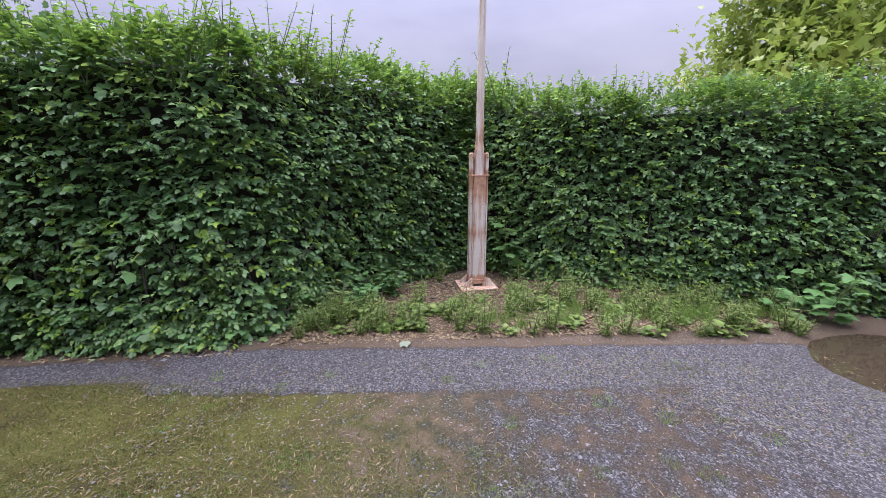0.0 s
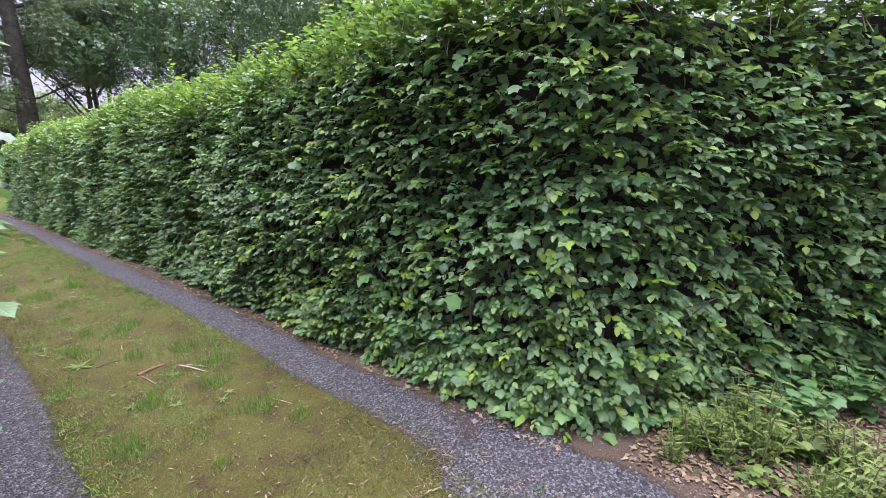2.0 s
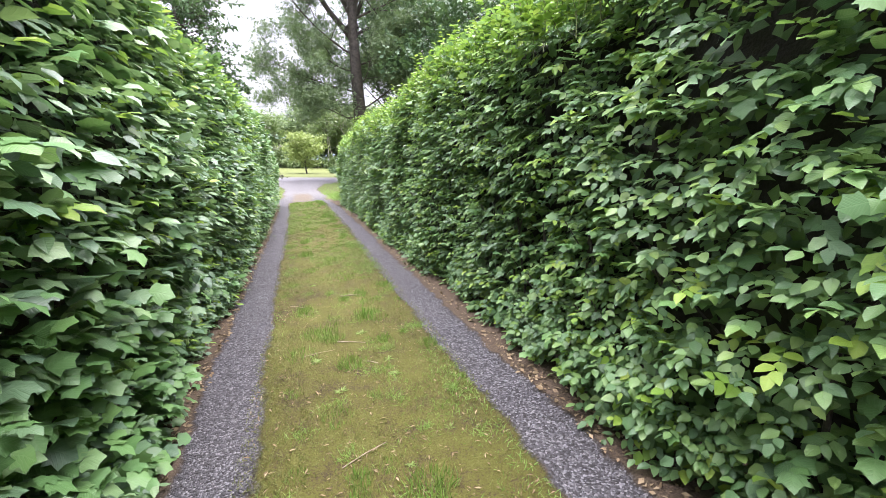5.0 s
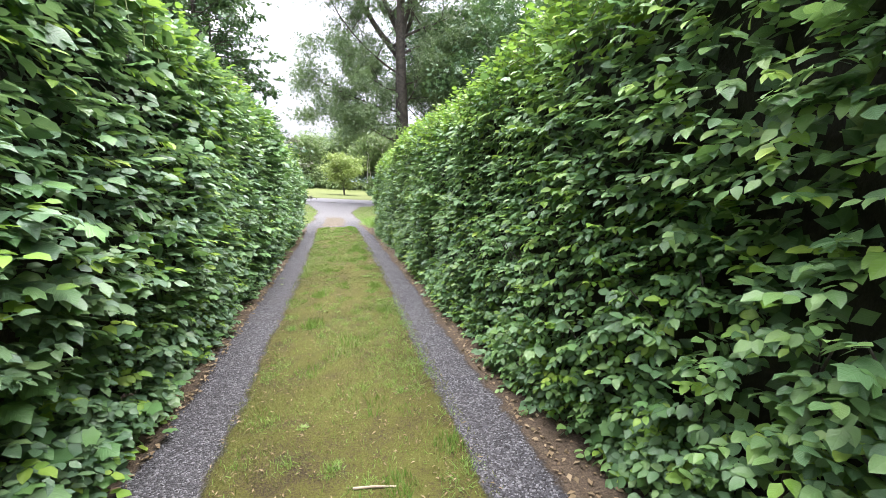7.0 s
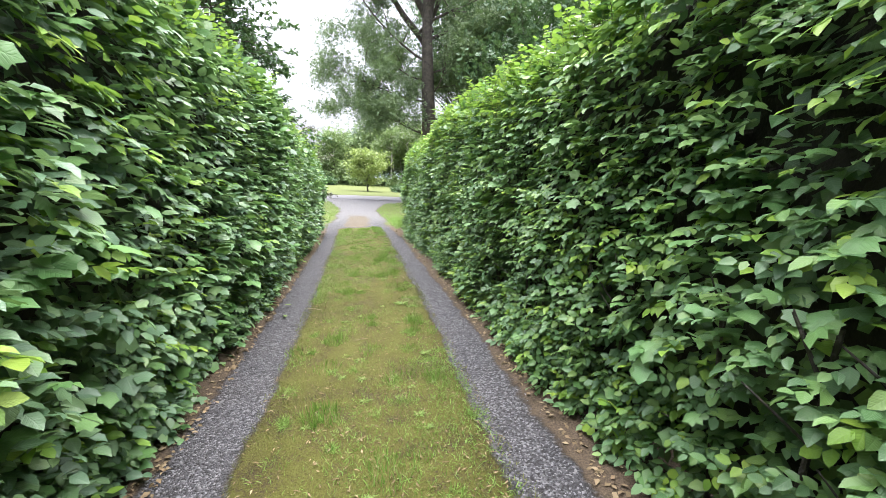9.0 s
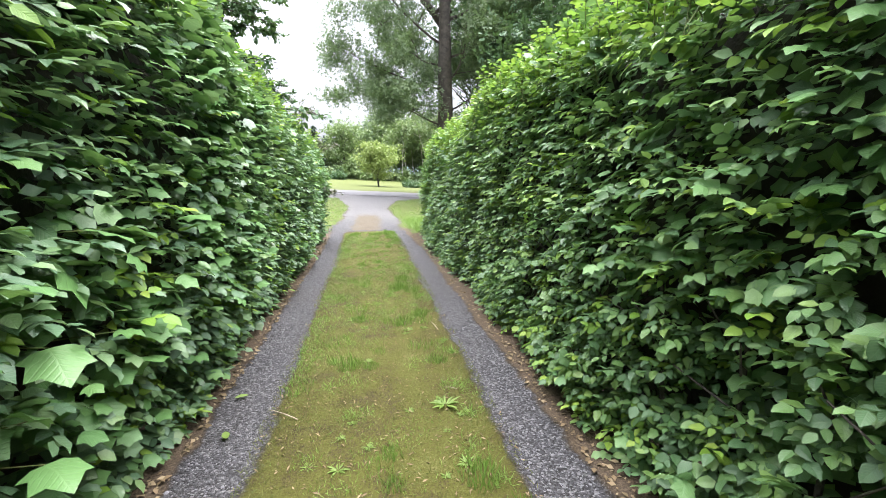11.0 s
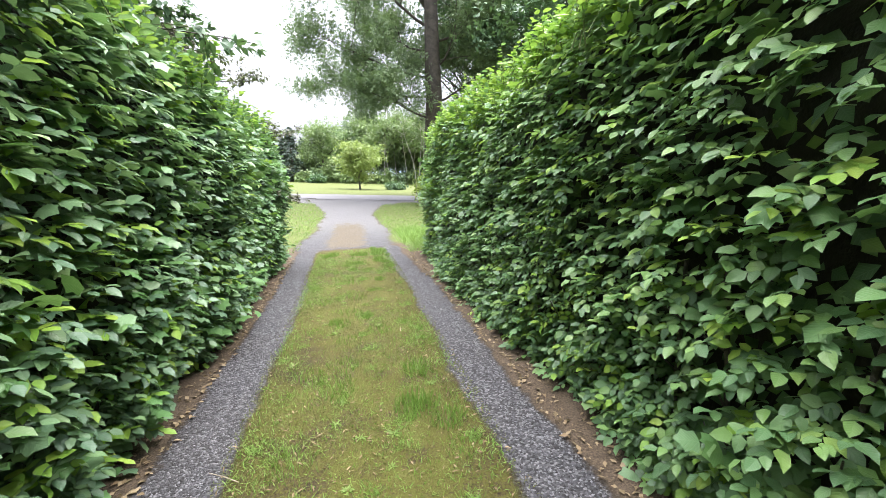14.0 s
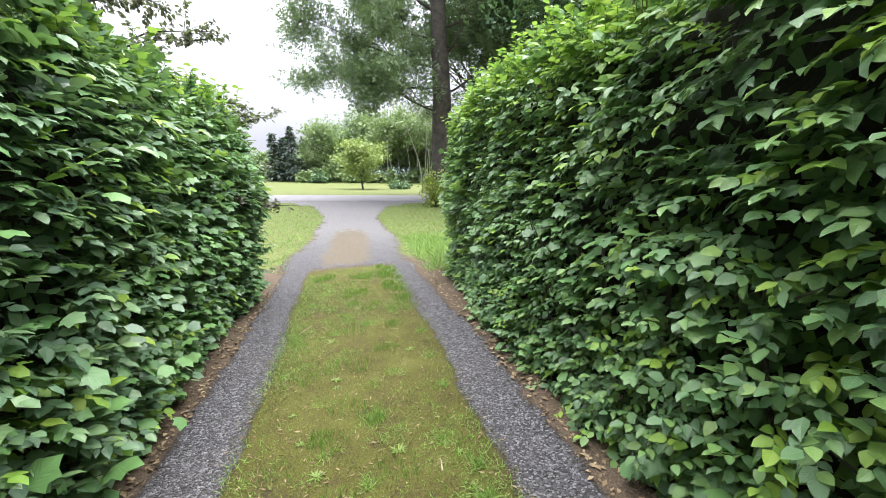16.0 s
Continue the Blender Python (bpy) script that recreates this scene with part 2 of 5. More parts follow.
def ground_mat():
    """Gravel, mossy grass, soil with litter and rough lawn, laid out by attributes of the sheet."""
    m, n, l, b = mat("driveway_ground")
    co = n.new("ShaderNodeTexCoord").outputs["Object"]
    mid = noise_tex(n, l, 5.5, 5, co)
    fine = noise_tex(n, l, 85, 6, co, 0.68)
    wide = noise_tex(n, l, 1.3, 3, co)

    def zone(name, lo, hi, wob=0.75):
        a = n.new("ShaderNodeAttribute")
        a.attribute_name = name
        w = math_node(n, l, 'ADD', math_node(n, l, 'MULTIPLY', mid.outputs["Fac"], 0.6), math_node(n, l, 'MULTIPLY', fine.outputs["Fac"], 0.4))
        v = math_node(n, l, 'ADD', a.outputs["Fac"], math_node(n, l, 'MULTIPLY', math_node(n, l, 'SUBTRACT', w, 0.5), wob * 2))
        r = n.new("ShaderNodeMapRange")
        r.interpolation_type = 'SMOOTHSTEP'
        r.inputs["From Min"].default_value, r.inputs["From Max"].default_value = lo, hi
        l.new(v, r.inputs["Value"])
        return r.outputs["Result"]

    vor = n.new("ShaderNodeTexVoronoi")
    vor.inputs["Scale"].default_value = 95
    vor.inputs["Randomness"].default_value = 1
    l.new(co, vor.inputs["Vector"])
    sep = n.new("ShaderNodeSeparateColor")
    l.new(vor.outputs["Color"], sep.inputs["Color"])
    gcol = ramp(n, [(0.0, (0.028, 0.028, 0.032)), (0.4, (0.065, 0.065, 0.074)), (0.78, (0.119, 0.119, 0.130)), (1.0, (0.273, 0.270, 0.282))])
    l.new(sep.outputs[0], gcol.inputs["Fac"])
    gcol2 = mix_col(n, l, math_node(n, l, 'MULTIPLY', wide.outputs["Fac"], 0.3), gcol.outputs["Color"], (0.11, 0.092, 0.075))
    moss = ramp(n, [(0.37, (0.022, 0.015, 0.009)), (0.44, (0.050, 0.037, 0.015)), (0.48, (0.069, 0.063, 0.013)), (0.56, (0.075, 0.081, 0.013)), (0.64, (0.142, 0.125, 0.052))])
    l.new(math_node(n, l, 'ADD', math_node(n, l, 'MULTIPLY', mid.outputs["Fac"], 0.24), math_node(n, l, 'ADD', math_node(n, l, 'MULTIPLY', fine.outputs["Fac"], 0.54), math_node(n, l, 'MULTIPLY', wide.outputs["Fac"], 0.22))), moss.inputs["Fac"])
    soil = ramp(n, [(0.3, (0.04, 0.03, 0.021)), (0.55, (0.105, 0.077, 0.052)), (0.75, (0.20, 0.15, 0.10))])
    l.new(fine.outputs["Fac"], soil.inputs["Fac"])
    lawn = ramp(n, [(0.3, (0.062, 0.082, 0.022)), (0.6, (0.105, 0.122, 0.034)), (0.8, (0.16, 0.16, 0.065))])
    l.new(mid.outputs["Fac"], lawn.inputs["Fac"])
    brown = ramp(n, [(0.3, (0.10, 0.08, 0.058)), (0.7, (0.19, 0.16, 0.115))])
    l.new(fine.outputs["Fac"], brown.inputs["Fac"])
    c = mix_col(n, l, zone("grass", 0.35, 0.65), soil.outputs["Color"], moss.outputs["Color"])
    c = mix_col(n, l, zone("lawn", 0.35, 0.65), c, lawn.outputs["Color"])
    g = zone("gravel", 0.36, 0.62)
    # gravel mixes towards a paler grey, rising from y 20 to 27
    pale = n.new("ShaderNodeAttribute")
    pale.attribute_name = "far_pale"
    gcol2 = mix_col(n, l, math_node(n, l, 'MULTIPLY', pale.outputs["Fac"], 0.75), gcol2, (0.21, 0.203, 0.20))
    c = mix_col(n, l, g, c, gcol2)
    c = mix_col(n, l, zone("brown", 0.4, 0.7), c, brown.outputs["Color"])
    l.new(c, b.inputs["Base Color"])
    b.inputs["Roughness"].default_value = 0.92
    b.inputs["Specular IOR Level"].default_value = 0.25
    h = math_node(n, l, 'ADD', math_node(n, l, 'MULTIPLY', math_node(n, l, 'SUBTRACT', 1.0, vor.outputs["Distance"]), g), math_node(n, l, 'MULTIPLY', fine.outputs["Fac"], 0.8))
    bump(n, l, h, 1.0, 0.02, b)
    return m


M_GROUND = ground_mat()

# ---- building helpers ----
rng = np.random.default_rng(7)


def unit(v):
    return v / np.maximum(np.linalg.norm(v, axis=-1, keepdims=True), 1e-9)


def raw_mesh(name, verts, tris, mats, index=None, smooth=True):
    me = bpy.data.meshes.new(name)
    nv, nf, k = len(verts), len(tris), tris.shape[1]
    me.vertices.add(nv)
    me.vertices.foreach_set("co", np.asarray(verts, np.float32).ravel())
    me.loops.add(nf * k)
    me.loops.foreach_set("vertex_index", np.asarray(tris, np.int32).ravel())
    me.polygons.add(nf)
    me.polygons.foreach_set("loop_start", np.arange(0, nf * k, k, dtype=np.int32))
    for m in mats:
        me.materials.append(m)
    if index is not None:
        me.polygons.foreach_set("material_index", np.asarray(index, np.int32))
    me.polygons.foreach_set("use_smooth", np.full(nf, smooth))
    me.update(calc_edges=True)
    return me


def child(name, me, parent, label="", kind=""):
    ob = new(name, me)
    ob.parent = parent
    return tagged(ob, label, "", "", kind)


def thing(name, at, label, category, group="", kind="", turn=0.0):
    ob = new(name)
    ob.matrix_world = pose(*at, 0, 0, turn)
    ob.empty_display_size = 0.1
    return tagged(ob, label, category, group, kind)


def part(name, bm, material, parent, label=""):
    me = bpy.data.meshes.new(name)
    bm.to_mesh(me)
    bm.free()
    me.materials.append(material)
    return child(name, me, parent, label)


# leaf outlines: u along the blade, v across, h upwards
def blade_template(kind):
    if kind == "oval":
        pts = [(0, 0, 0), (.13, .26, .03), (.46, .43, .05), (.80, .25, -.02), (1, 0, -.12), (.13, -.26, .03), (.46, -.43, .05), (.80, -.25, -.02)]
        tri = [(0, 2, 1), (0, 4, 2), (2, 4, 3), (0, 5, 6), (0, 6, 4), (6, 7, 4)]
    elif kind == "toothed":   # pointed blade, folded along the rib, coarse teeth
        pts = [(0, 0, 0), (.25, .38, .05), (.42, .38, .03), (.72, .30, .02), (1, 0, -.14), (.30, -.40, .05), (.47, -.37, .03), (.77, -.25, .01), (.45, 0, -.015)]
        tri = [(8, 1, 0), (8, 2, 1), (8, 3, 2), (8, 4, 3), (8, 0, 5), (8, 5, 6), (8, 6, 7), (8, 7, 4)]
    elif kind == "lobed":
        pts = [(0, 0, 0), (.05, .30, .02), (.12, .60, -.06), (.35, .49, .02), (.62, .62, -.08), (.72, .37, 0), (1, 0, -.14),
               (.72, -.37, 0), (.62, -.62, -.08), (.35, -.49, .02), (.12, -.60, -.06), (.05, -.30, .02), (.4, 0, .03)]
        ring = list(range(0, 12))
        tri = [(12, ring[(i + 1) % 12], ring[i]) for i in range(12)]
    elif kind == "simple":
        pts = [(0, 0, 0), (.45, .42, .04), (.45, 0, -.04), (.45, -.42, .04), (1, 0, -.15)]
        tri = [(0, 2, 1), (0, 3, 2), (1, 2, 4), (2, 3, 4)]
    elif kind == "grass":
        pts = [(0, .5, 0), (0, -.5, 0), (.55, .38, -.05), (.55, -.38, -.05), (1, 0, -.28)]
        tri = [(0, 1, 2), (1, 3, 2), (2, 3, 4)]
    elif kind == "far_spray":   # loose leaflets of a distant crown
        pts = [(0, 0, 0), (.25, .42, .05), (.45, .12, -.03), (.8, .38, -.1), (.7, 0, -.05), (1, -.08, -.2), (.62, -.34, -.02), (.4, -.14, 0), (.2, -.45, .04)]
        tri = [(0, 2, 1), (2, 4, 3), (4, 6, 5), (0, 8, 7)]
    else:  # spray: a few leaflets as one ragged patch
        pts = [(0, 0, 0), (.25, .42, .05), (.45, .12, -.03), (.8, .38, -.1), (.7, 0, -.05), (1, -.08, -.2), (.62, -.34, -.02), (.4, -.14, 0), (.2, -.45, .04)]
        tri = [(0, 2, 1), (2, 4, 3), (0, 7, 2), (2, 7, 4), (4, 6, 5), (4, 7, 6), (0, 8, 7)]
    return np.array(pts, float), np.array(tri, int)


def leaves(name, kind, pos, axis, normal, length, width, mats, index=None):
    """One mesh of many blades: foot, direction, upper side and size of each."""
    tp, tt = blade_template(kind)
    n = len(pos)
    a = unit(axis)
    nn = unit(normal - (normal * a).sum(1, keepdims=True) * a)
    s = np.cross(nn, a)
    L, W = np.asarray(length)[:, None, None], np.asarray(width)[:, None, None]
    curl = rng.uniform(0.3, 1.7, (n, 1, 1))
    v = pos[:, None] + a[:, None] * tp[None, :, 0:1] * L + s[:, None] * tp[None, :, 1:2] * W + nn[:, None] * tp[None, :, 2:3] * L * curl
    t = tt[None] + (np.arange(n) * len(tp))[:, None, None]
    ix = None if index is None else np.repeat(index, len(tt))
    me = raw_mesh(name, v.reshape(-1, 3), t.reshape(-1, 3), mats, ix)
    uv = np.tile(tp[tt.ravel()][:, :2], (n, 1)).astype(np.float32)
    me.uv_layers.new(name="blade").data.foreach_set("uv", uv.ravel())
    return me


def tubes(name, segs, material, sides=6):
    """Tapered round branches: (p0, p1, r0, r1)."""
    P0, P1 = np.array([s[0] for s in segs], float), np.array([s[1] for s in segs], float)
    R0, R1 = np.array([s[2] for s in segs]), np.array([s[3] for s in segs])
    d = unit(P1 - P0)
    ref = np.where(np.abs(d[:, 2:3]) < 0.9, np.array([[0, 0, 1.0]]), np.array([[1.0, 0, 0]]))
    u = unit(np.cross(d, ref))
    w = np.cross(d, u)
    an = np.arange(sides) * 2 * np.pi / sides
    ring = u[:, None] * np.cos(an)[None, :, None] + w[:, None] * np.sin(an)[None, :, None]
    v = np.concatenate([P0[:, None] + ring * R0[:, None, None], P1[:, None] + ring * R1[:, None, None]], 1)
    q = np.array([(i, (i + 1) % sides, sides + (i + 1) % sides, sides + i) for i in range(sides)])
    f = q[None] + (np.arange(len(segs)) * 2 * sides)[:, None, None]
    return raw_mesh(name, v.reshape(-1, 3), f.reshape(-1, 4), [material])


def wave(x, y, seed, n=7, lo=0.4, hi=3.0):
    """Smooth unevenness from a few sine waves, about -1 to 1."""
    r = np.random.default_rng(seed)
    out = 0
    for k in range(n):
        f = lo * (hi / lo) ** (k / (n - 1))
        th = r.uniform(0, 2 * np.pi)
        out = out + np.sin(f * 2 * np.pi * (np.cos(th) * x + np.sin(th) * y) + r.uniform(0, 6.28)) / (1 + 0.5 * k)
    return out / 2.2


# ---- ground ----
def centre(y):
    return 0.18 - 0.0009 * np.clip(y, 0, 30) ** 2


def step(a, b, x):
    t = np.clip((x - a) / (b - a), 0, 1)
    return t * t * (3 - 2 * t)


def rise(y):
    return np.interp(y, [22, 29, 36, 42, 60, 85, 100, 160], [0, 0.0, 0.38, 0.5, 0.6, 1.3, 2.4, 4])


def terrain(x, y):
    return step(19, 27, y) * (rise(y) - 0.075 * np.clip(x, -25, 20))


def band(v, a, b, w):
    return np.clip((v - a) / w + 0.5, 0, 1) * np.clip((b - v) / w + 0.5, 0, 1)


def build_ground():
    def lines(lo, hi, fine, ext, grow):
        out, s, v = [], fine, hi
        while v < ext:
            s *= grow
            v += s
            out.append(v)
        low, s, v = [], fine, lo
        while v > -ext:
            s *= grow
            v -= s
            low.append(v)
        return np.array(low[::-1] + list(np.arange(lo, hi + 1e-6, fine)) + out)
    xs, ys = lines(-2.4, 4.2, 0.07, 1500, 1.18), lines(-8.6, 22.4, 0.14, 1500, 1.10)
    X, Y = np.meshgrid(xs, ys)
    wob = 0.05 * wave(Y * 0.0 + 3.0, Y, 55, 7, 0.10, 0.9)
    dx = X - centre(Y) + wob + 0.02 * wave(X * 2, Y, 56, 6, 0.6, 3.0)
    in_lane = step(-3.2, -1.4, Y) * (1 - step(20.0, 20.8, Y))
    right, left = band(dx, 0.68, 1.03, 0.17), band(dx, -1.05, -0.66, 0.17)
    # the right wheel track bends into the yard
    bend = X - (1.04 - 0.05 * np.clip(-Y, 0, 8))
    yard_track = band(bend, -0.36, 0.36, 0.2) * (1 - step(-1.2, 0.4, Y))
    yard = 0.33 * (1 - step(-1.9, -0.6, Y + 0.5 * X)) + 0.16 * (1 - step(-3.4, -2.2, Y)) + 0.34 * (1 - step(-6.0, -4.2, Y))
    yard *= 1 - step(1.25, 1.5, X + 0.06 * np.clip(-Y - 1, 0, 8))
    gravel = np.maximum.reduce([right * step(-1.2, 0.2, Y), left * step(-1.5, 0.2, Y), yard_track, yard])
    gravel *= 1 - step(20.3, 21.5, Y)
    half = np.interp(Y, [20, 30, 34, 36.2], [1.05, 0.95, 1.7, 4.5])
    mid = np.interp(Y, [20, 29, 36], [-0.22, -0.42, -0.6])
    drive = band(X - mid + 3 * wob, -half, half, 0.6) * step(20.2, 21.2, Y) * (1 - step(36.2, 36.6, Y))
    gravel = np.maximum(gravel, drive)
    brown = band(X - mid + wob, -0.62, 0.5, 0.5) * step(20.0, 21.4, Y) * (1 - step(24.5, 29.5, Y)) * 0.72
    grass = band(dx, -0.68, 0.70, 0.14) * (1 - step(20.2, 21, Y))
    grass = np.maximum(grass * step(-2.6, -1.2, Y), (1 - step(0.60, 0.80, X)) * (1 - step(-1, 0, Y)) * (0.48 * step(-7.0, -3.0, Y) + 0.3 * step(-2.6, -1.0, Y)))
    lawn = step(20.6, 21.6, Y) * (1 - drive)
    lawn = np.maximum(lawn, step(3.2, 4.5, np.abs(X)) * step(-2, 0, Y))
    pud = np.sqrt(((X - 0.62) / 0.72) ** 2 + ((Y + 7.05) / 0.95) ** 2)
    Z = terrain(X, Y)
    near = (np.abs(X) < 5) * (Y > -9) * (Y < 23)
    Z = Z + near * (0.018 * (band(dx, -0.55, 0.55, 0.3)) - 0.014 * np.maximum(right, left)) * step(-1, 1, Y) * (1 - step(20, 22, Y))
    Z = Z + near * (0.006 * wave(X, Y, 3, 7, 0.8, 6.0)) - 0.045 * (1 - step(0.75, 1.15, pud))
    verts = np.stack([X, Y, Z], -1).reshape(-1, 3)
    ny, nx = X.shape
    i = (np.arange(ny - 1)[:, None] * nx + np.arange(nx - 1)[None]).ravel()
    quads = np.stack([i, i + 1, i + nx + 1, i + nx], 1)
    me = raw_mesh("ground", verts, quads, [M_GROUND])
    for key, val in (("gravel", gravel), ("grass", grass), ("lawn", lawn), ("brown", brown), ("far_pale", step(20.0, 27.0, Y))):
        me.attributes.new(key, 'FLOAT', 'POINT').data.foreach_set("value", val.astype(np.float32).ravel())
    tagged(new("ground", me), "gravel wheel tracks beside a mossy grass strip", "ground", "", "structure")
    # standing water in the hollow
    bm = bmesh.new()
    ring = []
    for k in range(40):
        a = k * math.tau / 40
        r = 1 + 0.07 * math.sin(3 * a + 1) + 0.04 * math.sin(7 * a)
        ring.append(bm.verts.new((0.62 + 0.74 * r * math.cos(a), -7.05 + 0.98 * r * math.sin(a), -0.024)))
    bm.faces.new(ring)
    me = bpy.data.meshes.new("puddle")
    bm.to_mesh(me)
    bm.free()
    me.materials.append(M_WATER)
    tagged(new("puddle", me), "shallow muddy brown puddle in the gravel", "puddle", "", "structure")


build_ground()


def build_road():
    xs = np.linspace(-70, 70, 141)
    v, f = [], []
    for x in xs:
        for y in (36.4, 38.4, 40.4, 42.4):
            yy = y + 0.02 * x
            v.append((x, yy, float(terrain(np.array(x), np.array(yy))) + 0.02))
    for i in range(140):
        for j in range(3):
            a = i * 4 + j
            f.append((a, a + 4, a + 5, a + 1))
    tagged(new("road", raw_mesh("road", np.array(v), np.array(f), [M_ROAD])), "pale asphalt road crossing beyond the driveway", "road", "", "structure")


build_road()


# ---- hedges ----
def hedge(label, path, top, seed, density=1600, depth=0.9, flip=1, leaf=0.066, young=0.25, maple=0.07, bulge=None, shoots=190, blade=M_HEDGE, face=((0, 0.45, 1), (0.08, 0.0, -0.12))):
    """A clipped hedge along a plan line: path lists (x, y) of the leaf face; the body lies to its right hand (flip=1)."""
    r = np.random.default_rng(seed)
    P = np.array(path, float)
    seg = np.linalg.norm(np.diff(P, axis=0), axis=1)
    S = np.concatenate([[0], np.cumsum(seg)])
    total = S[-1]

    def on(s):
        x, y = np.interp(s, S, P[:, 0]), np.interp(s, S, P[:, 1])
        e = 0.25
        tx = np.interp(s + e, S, P[:, 0]) - np.interp(s - e, S, P[:, 0])
        ty = np.interp(s + e, S, P[:, 1]) - np.interp(s - e, S, P[:, 1])
        t = unit(np.stack([tx, ty], -1))
        out = np.stack([-t[:, 1], t[:, 0]], -1) * flip
        return x, y, t, out

    def height(s):
        return np.interp(s / total, top[0], top[1]) + 0.10 * wave(s, s * 0 + seed, seed + 5, 6, 0.15, 0.9)

    def skin(s, q):
        """q from 0 at the foot over 1 at the shoulder to 1.35 across the top."""
        x, y, t, out = on(s)
        H = height(s)
        z = np.minimum(q, 1.0) * H
        over = np.maximum(q - 1.0, 0) / 0.35 * depth
        shoulder = np.maximum(q - 0.86, 0)
        off = np.where(q < 1, np.interp(q, face[0], face[1]) - 2.6 * np.minimum(np.maximum(shoulder, 0), 0.14) ** 1.6, face[1][-1] - 0.11 - over)
        z = z + np.where(q >= 1, 0.10 * np.sin(np.clip(over / depth, 0, 1) * np.pi), 0)
        if bulge is not None:
            off = off + bulge(s, z)
        off = off + 0.075 * wave(s, z * 1.2, seed + 11, 8, 0.25, 1.6)
        pos = np.stack([x + out[:, 0] * off, y + out[:, 1] * off, z], -1)
        up = np.clip((q - 0.86) / 0.2, 0, 1)[:, None]
        nrm = unit(np.concatenate([out, np.zeros((len(s), 1))], 1) * (1 - 0.85 * up) + np.array([[0, 0, 1.0]]) * up)
        return pos, nrm, np.concatenate([t, np.zeros((len(s), 1))], 1)

    foot = thing("hedge", (float(P[0, 0]), float(P[0, 1]), 0), label, "hedge")
    inv = np.array([P[0, 0], P[0, 1], 0.0])
    # side twigs in drooping tiers, each with alternate leaves lying flat
    per = 7
    nt = int(total * 2.65 * 1.3 * density / per)
    s = r.uniform(0, total, nt)
    q = r.uniform(0.0, 1.3, nt)
    q = np.where((q > 1.2) & (r.uniform(0, 1, nt) < 0.6), q - 1.2 + r.uniform(0, 1.05, nt), q)
    low = r.uniform(0, 1, nt) < 0.10
    q = np.where(low, r.uniform(0.0, 0.16, nt), q)
    pos, nrm, tan = skin(s, q)
    clump = wave(s, pos[:, 2] * 1.5, seed + 17, 8, 0.5, 2.6)[:, None]
    pos = pos - nrm * (0.05 + r.beta(1.2, 2.0, (nt, 1)) * 0.17 - 0.062 * clump)
    pos[:, 2] = np.maximum(pos[:, 2], 0.03)
    up = np.array([[0, 0, 1.0]])
    d = unit(nrm * r.uniform(0.5, 1.0, (nt, 1)) + tan * r.normal(0, 0.55, (nt, 1)) + up * r.normal(-0.10, 0.26, (nt, 1)))
    plane = unit(up * r.uniform(0.6, 1.0, (nt, 1)) + nrm * r.uniform(0.0, 0.8, (nt, 1)) + r.normal(0, 0.16, (nt, 3)))
    plane = unit(plane - (plane * d).sum(1, keepdims=True) * d)
    side = np.cross(plane, d)
    tl = r.uniform(0.10, 0.21, (nt, 1))
    patch = wave(s, pos[:, 2], seed + 31, 6, 0.2, 1.1)
    pyoung = np.clip(0.15 + 0.15 * (patch > 0.45) + 1.3 * young * step(0.74, 0.98, q), 0, 0.9)
    is_young = r.uniform(0, 1, nt) < pyoung
    is_lob = r.uniform(0, 1, nt) < maple * (1 + 2.5 * (wave(s, pos[:, 2], seed + 41, 6, 0.15, 0.8) > 0.3))
    LP, LA, LN, LL, LY, LB, LQ = [], [], [], [], [], [], []
    for j in range(per):
        sg = 1 if j % 2 else -1
        last = j == per - 1
        ax = unit(d * (1.0 if last else 0.7) + side * (0 if last else sg * r.uniform(0.6, 1.0, (nt, 1))) + r.normal(0, 0.14, (nt, 3)) - up * r.uniform(0.0, 0.3, (nt, 1)))
        keep = r.uniform(0, 1, nt) < np.where(is_lob, 0.5, 0.92)
        LP.append((pos + d * tl * (j + 0.3) / per)[keep]), LA.append(ax[keep])
        LN.append(unit(plane + r.normal(0, 0.2, (nt, 3)))[keep])
        LL.append((leaf * r.uniform(0.6, 1.12, nt) * np.where(is_lob, 1.2, 1.0))[keep])
        LY.append(np.where(r.uniform(0, 1, nt) < 0.8, is_young, False)[keep]), LB.append(is_lob[keep]), LQ.append(q[keep])
    LP, LA, LN, LL, LY, LB, LQ = [np.concatenate(v) for v in (LP, LA, LN, LL, LY, LB, LQ)]
    beside = (LP[:, 1] > -2.6) & (LP[:, 1] < 16.8) & (LQ < 1.1)   # the stretch along the lane
    LP = LP - inv
    for kind, o in (("toothed", ~LB & beside), ("oval", ~LB & ~beside)):
        if o.any():
            child("foliage", leaves("foliage", kind, LP[o], LA[o], LN[o], LL[o], LL[o] * 0.82, [blade, M_YOUNG], LY[o].astype(int)), foot,
                  "dense dark green toothed hedge leaves", "stuff")
    # older leaves deeper in the shade
    ni = int(total * 2.65 * 1.25 * 290)
    si, qi = r.uniform(0, total, ni), r.uniform(0.0, 1.25, ni)
    ip, inn, it = skin(si, qi)
    ip = ip - inn * r.uniform(0.14, 0.26, (ni, 1)) - inv
    ia = unit(inn * 0.3 + it * r.normal(0, 0.8, (ni, 1)) + up * r.normal(-0.2, 0.5, (ni, 1)))
    il = r.uniform(0.06, 0.095, ni)
    child("inner_foliage", leaves("inner_foliage", "simple", ip, ia, unit(inn + up * 0.7 + r.normal(0, 0.3, (ni, 3))), il, il * 0.9, [blade]), foot, "shaded older leaves inside the hedge", "stuff")
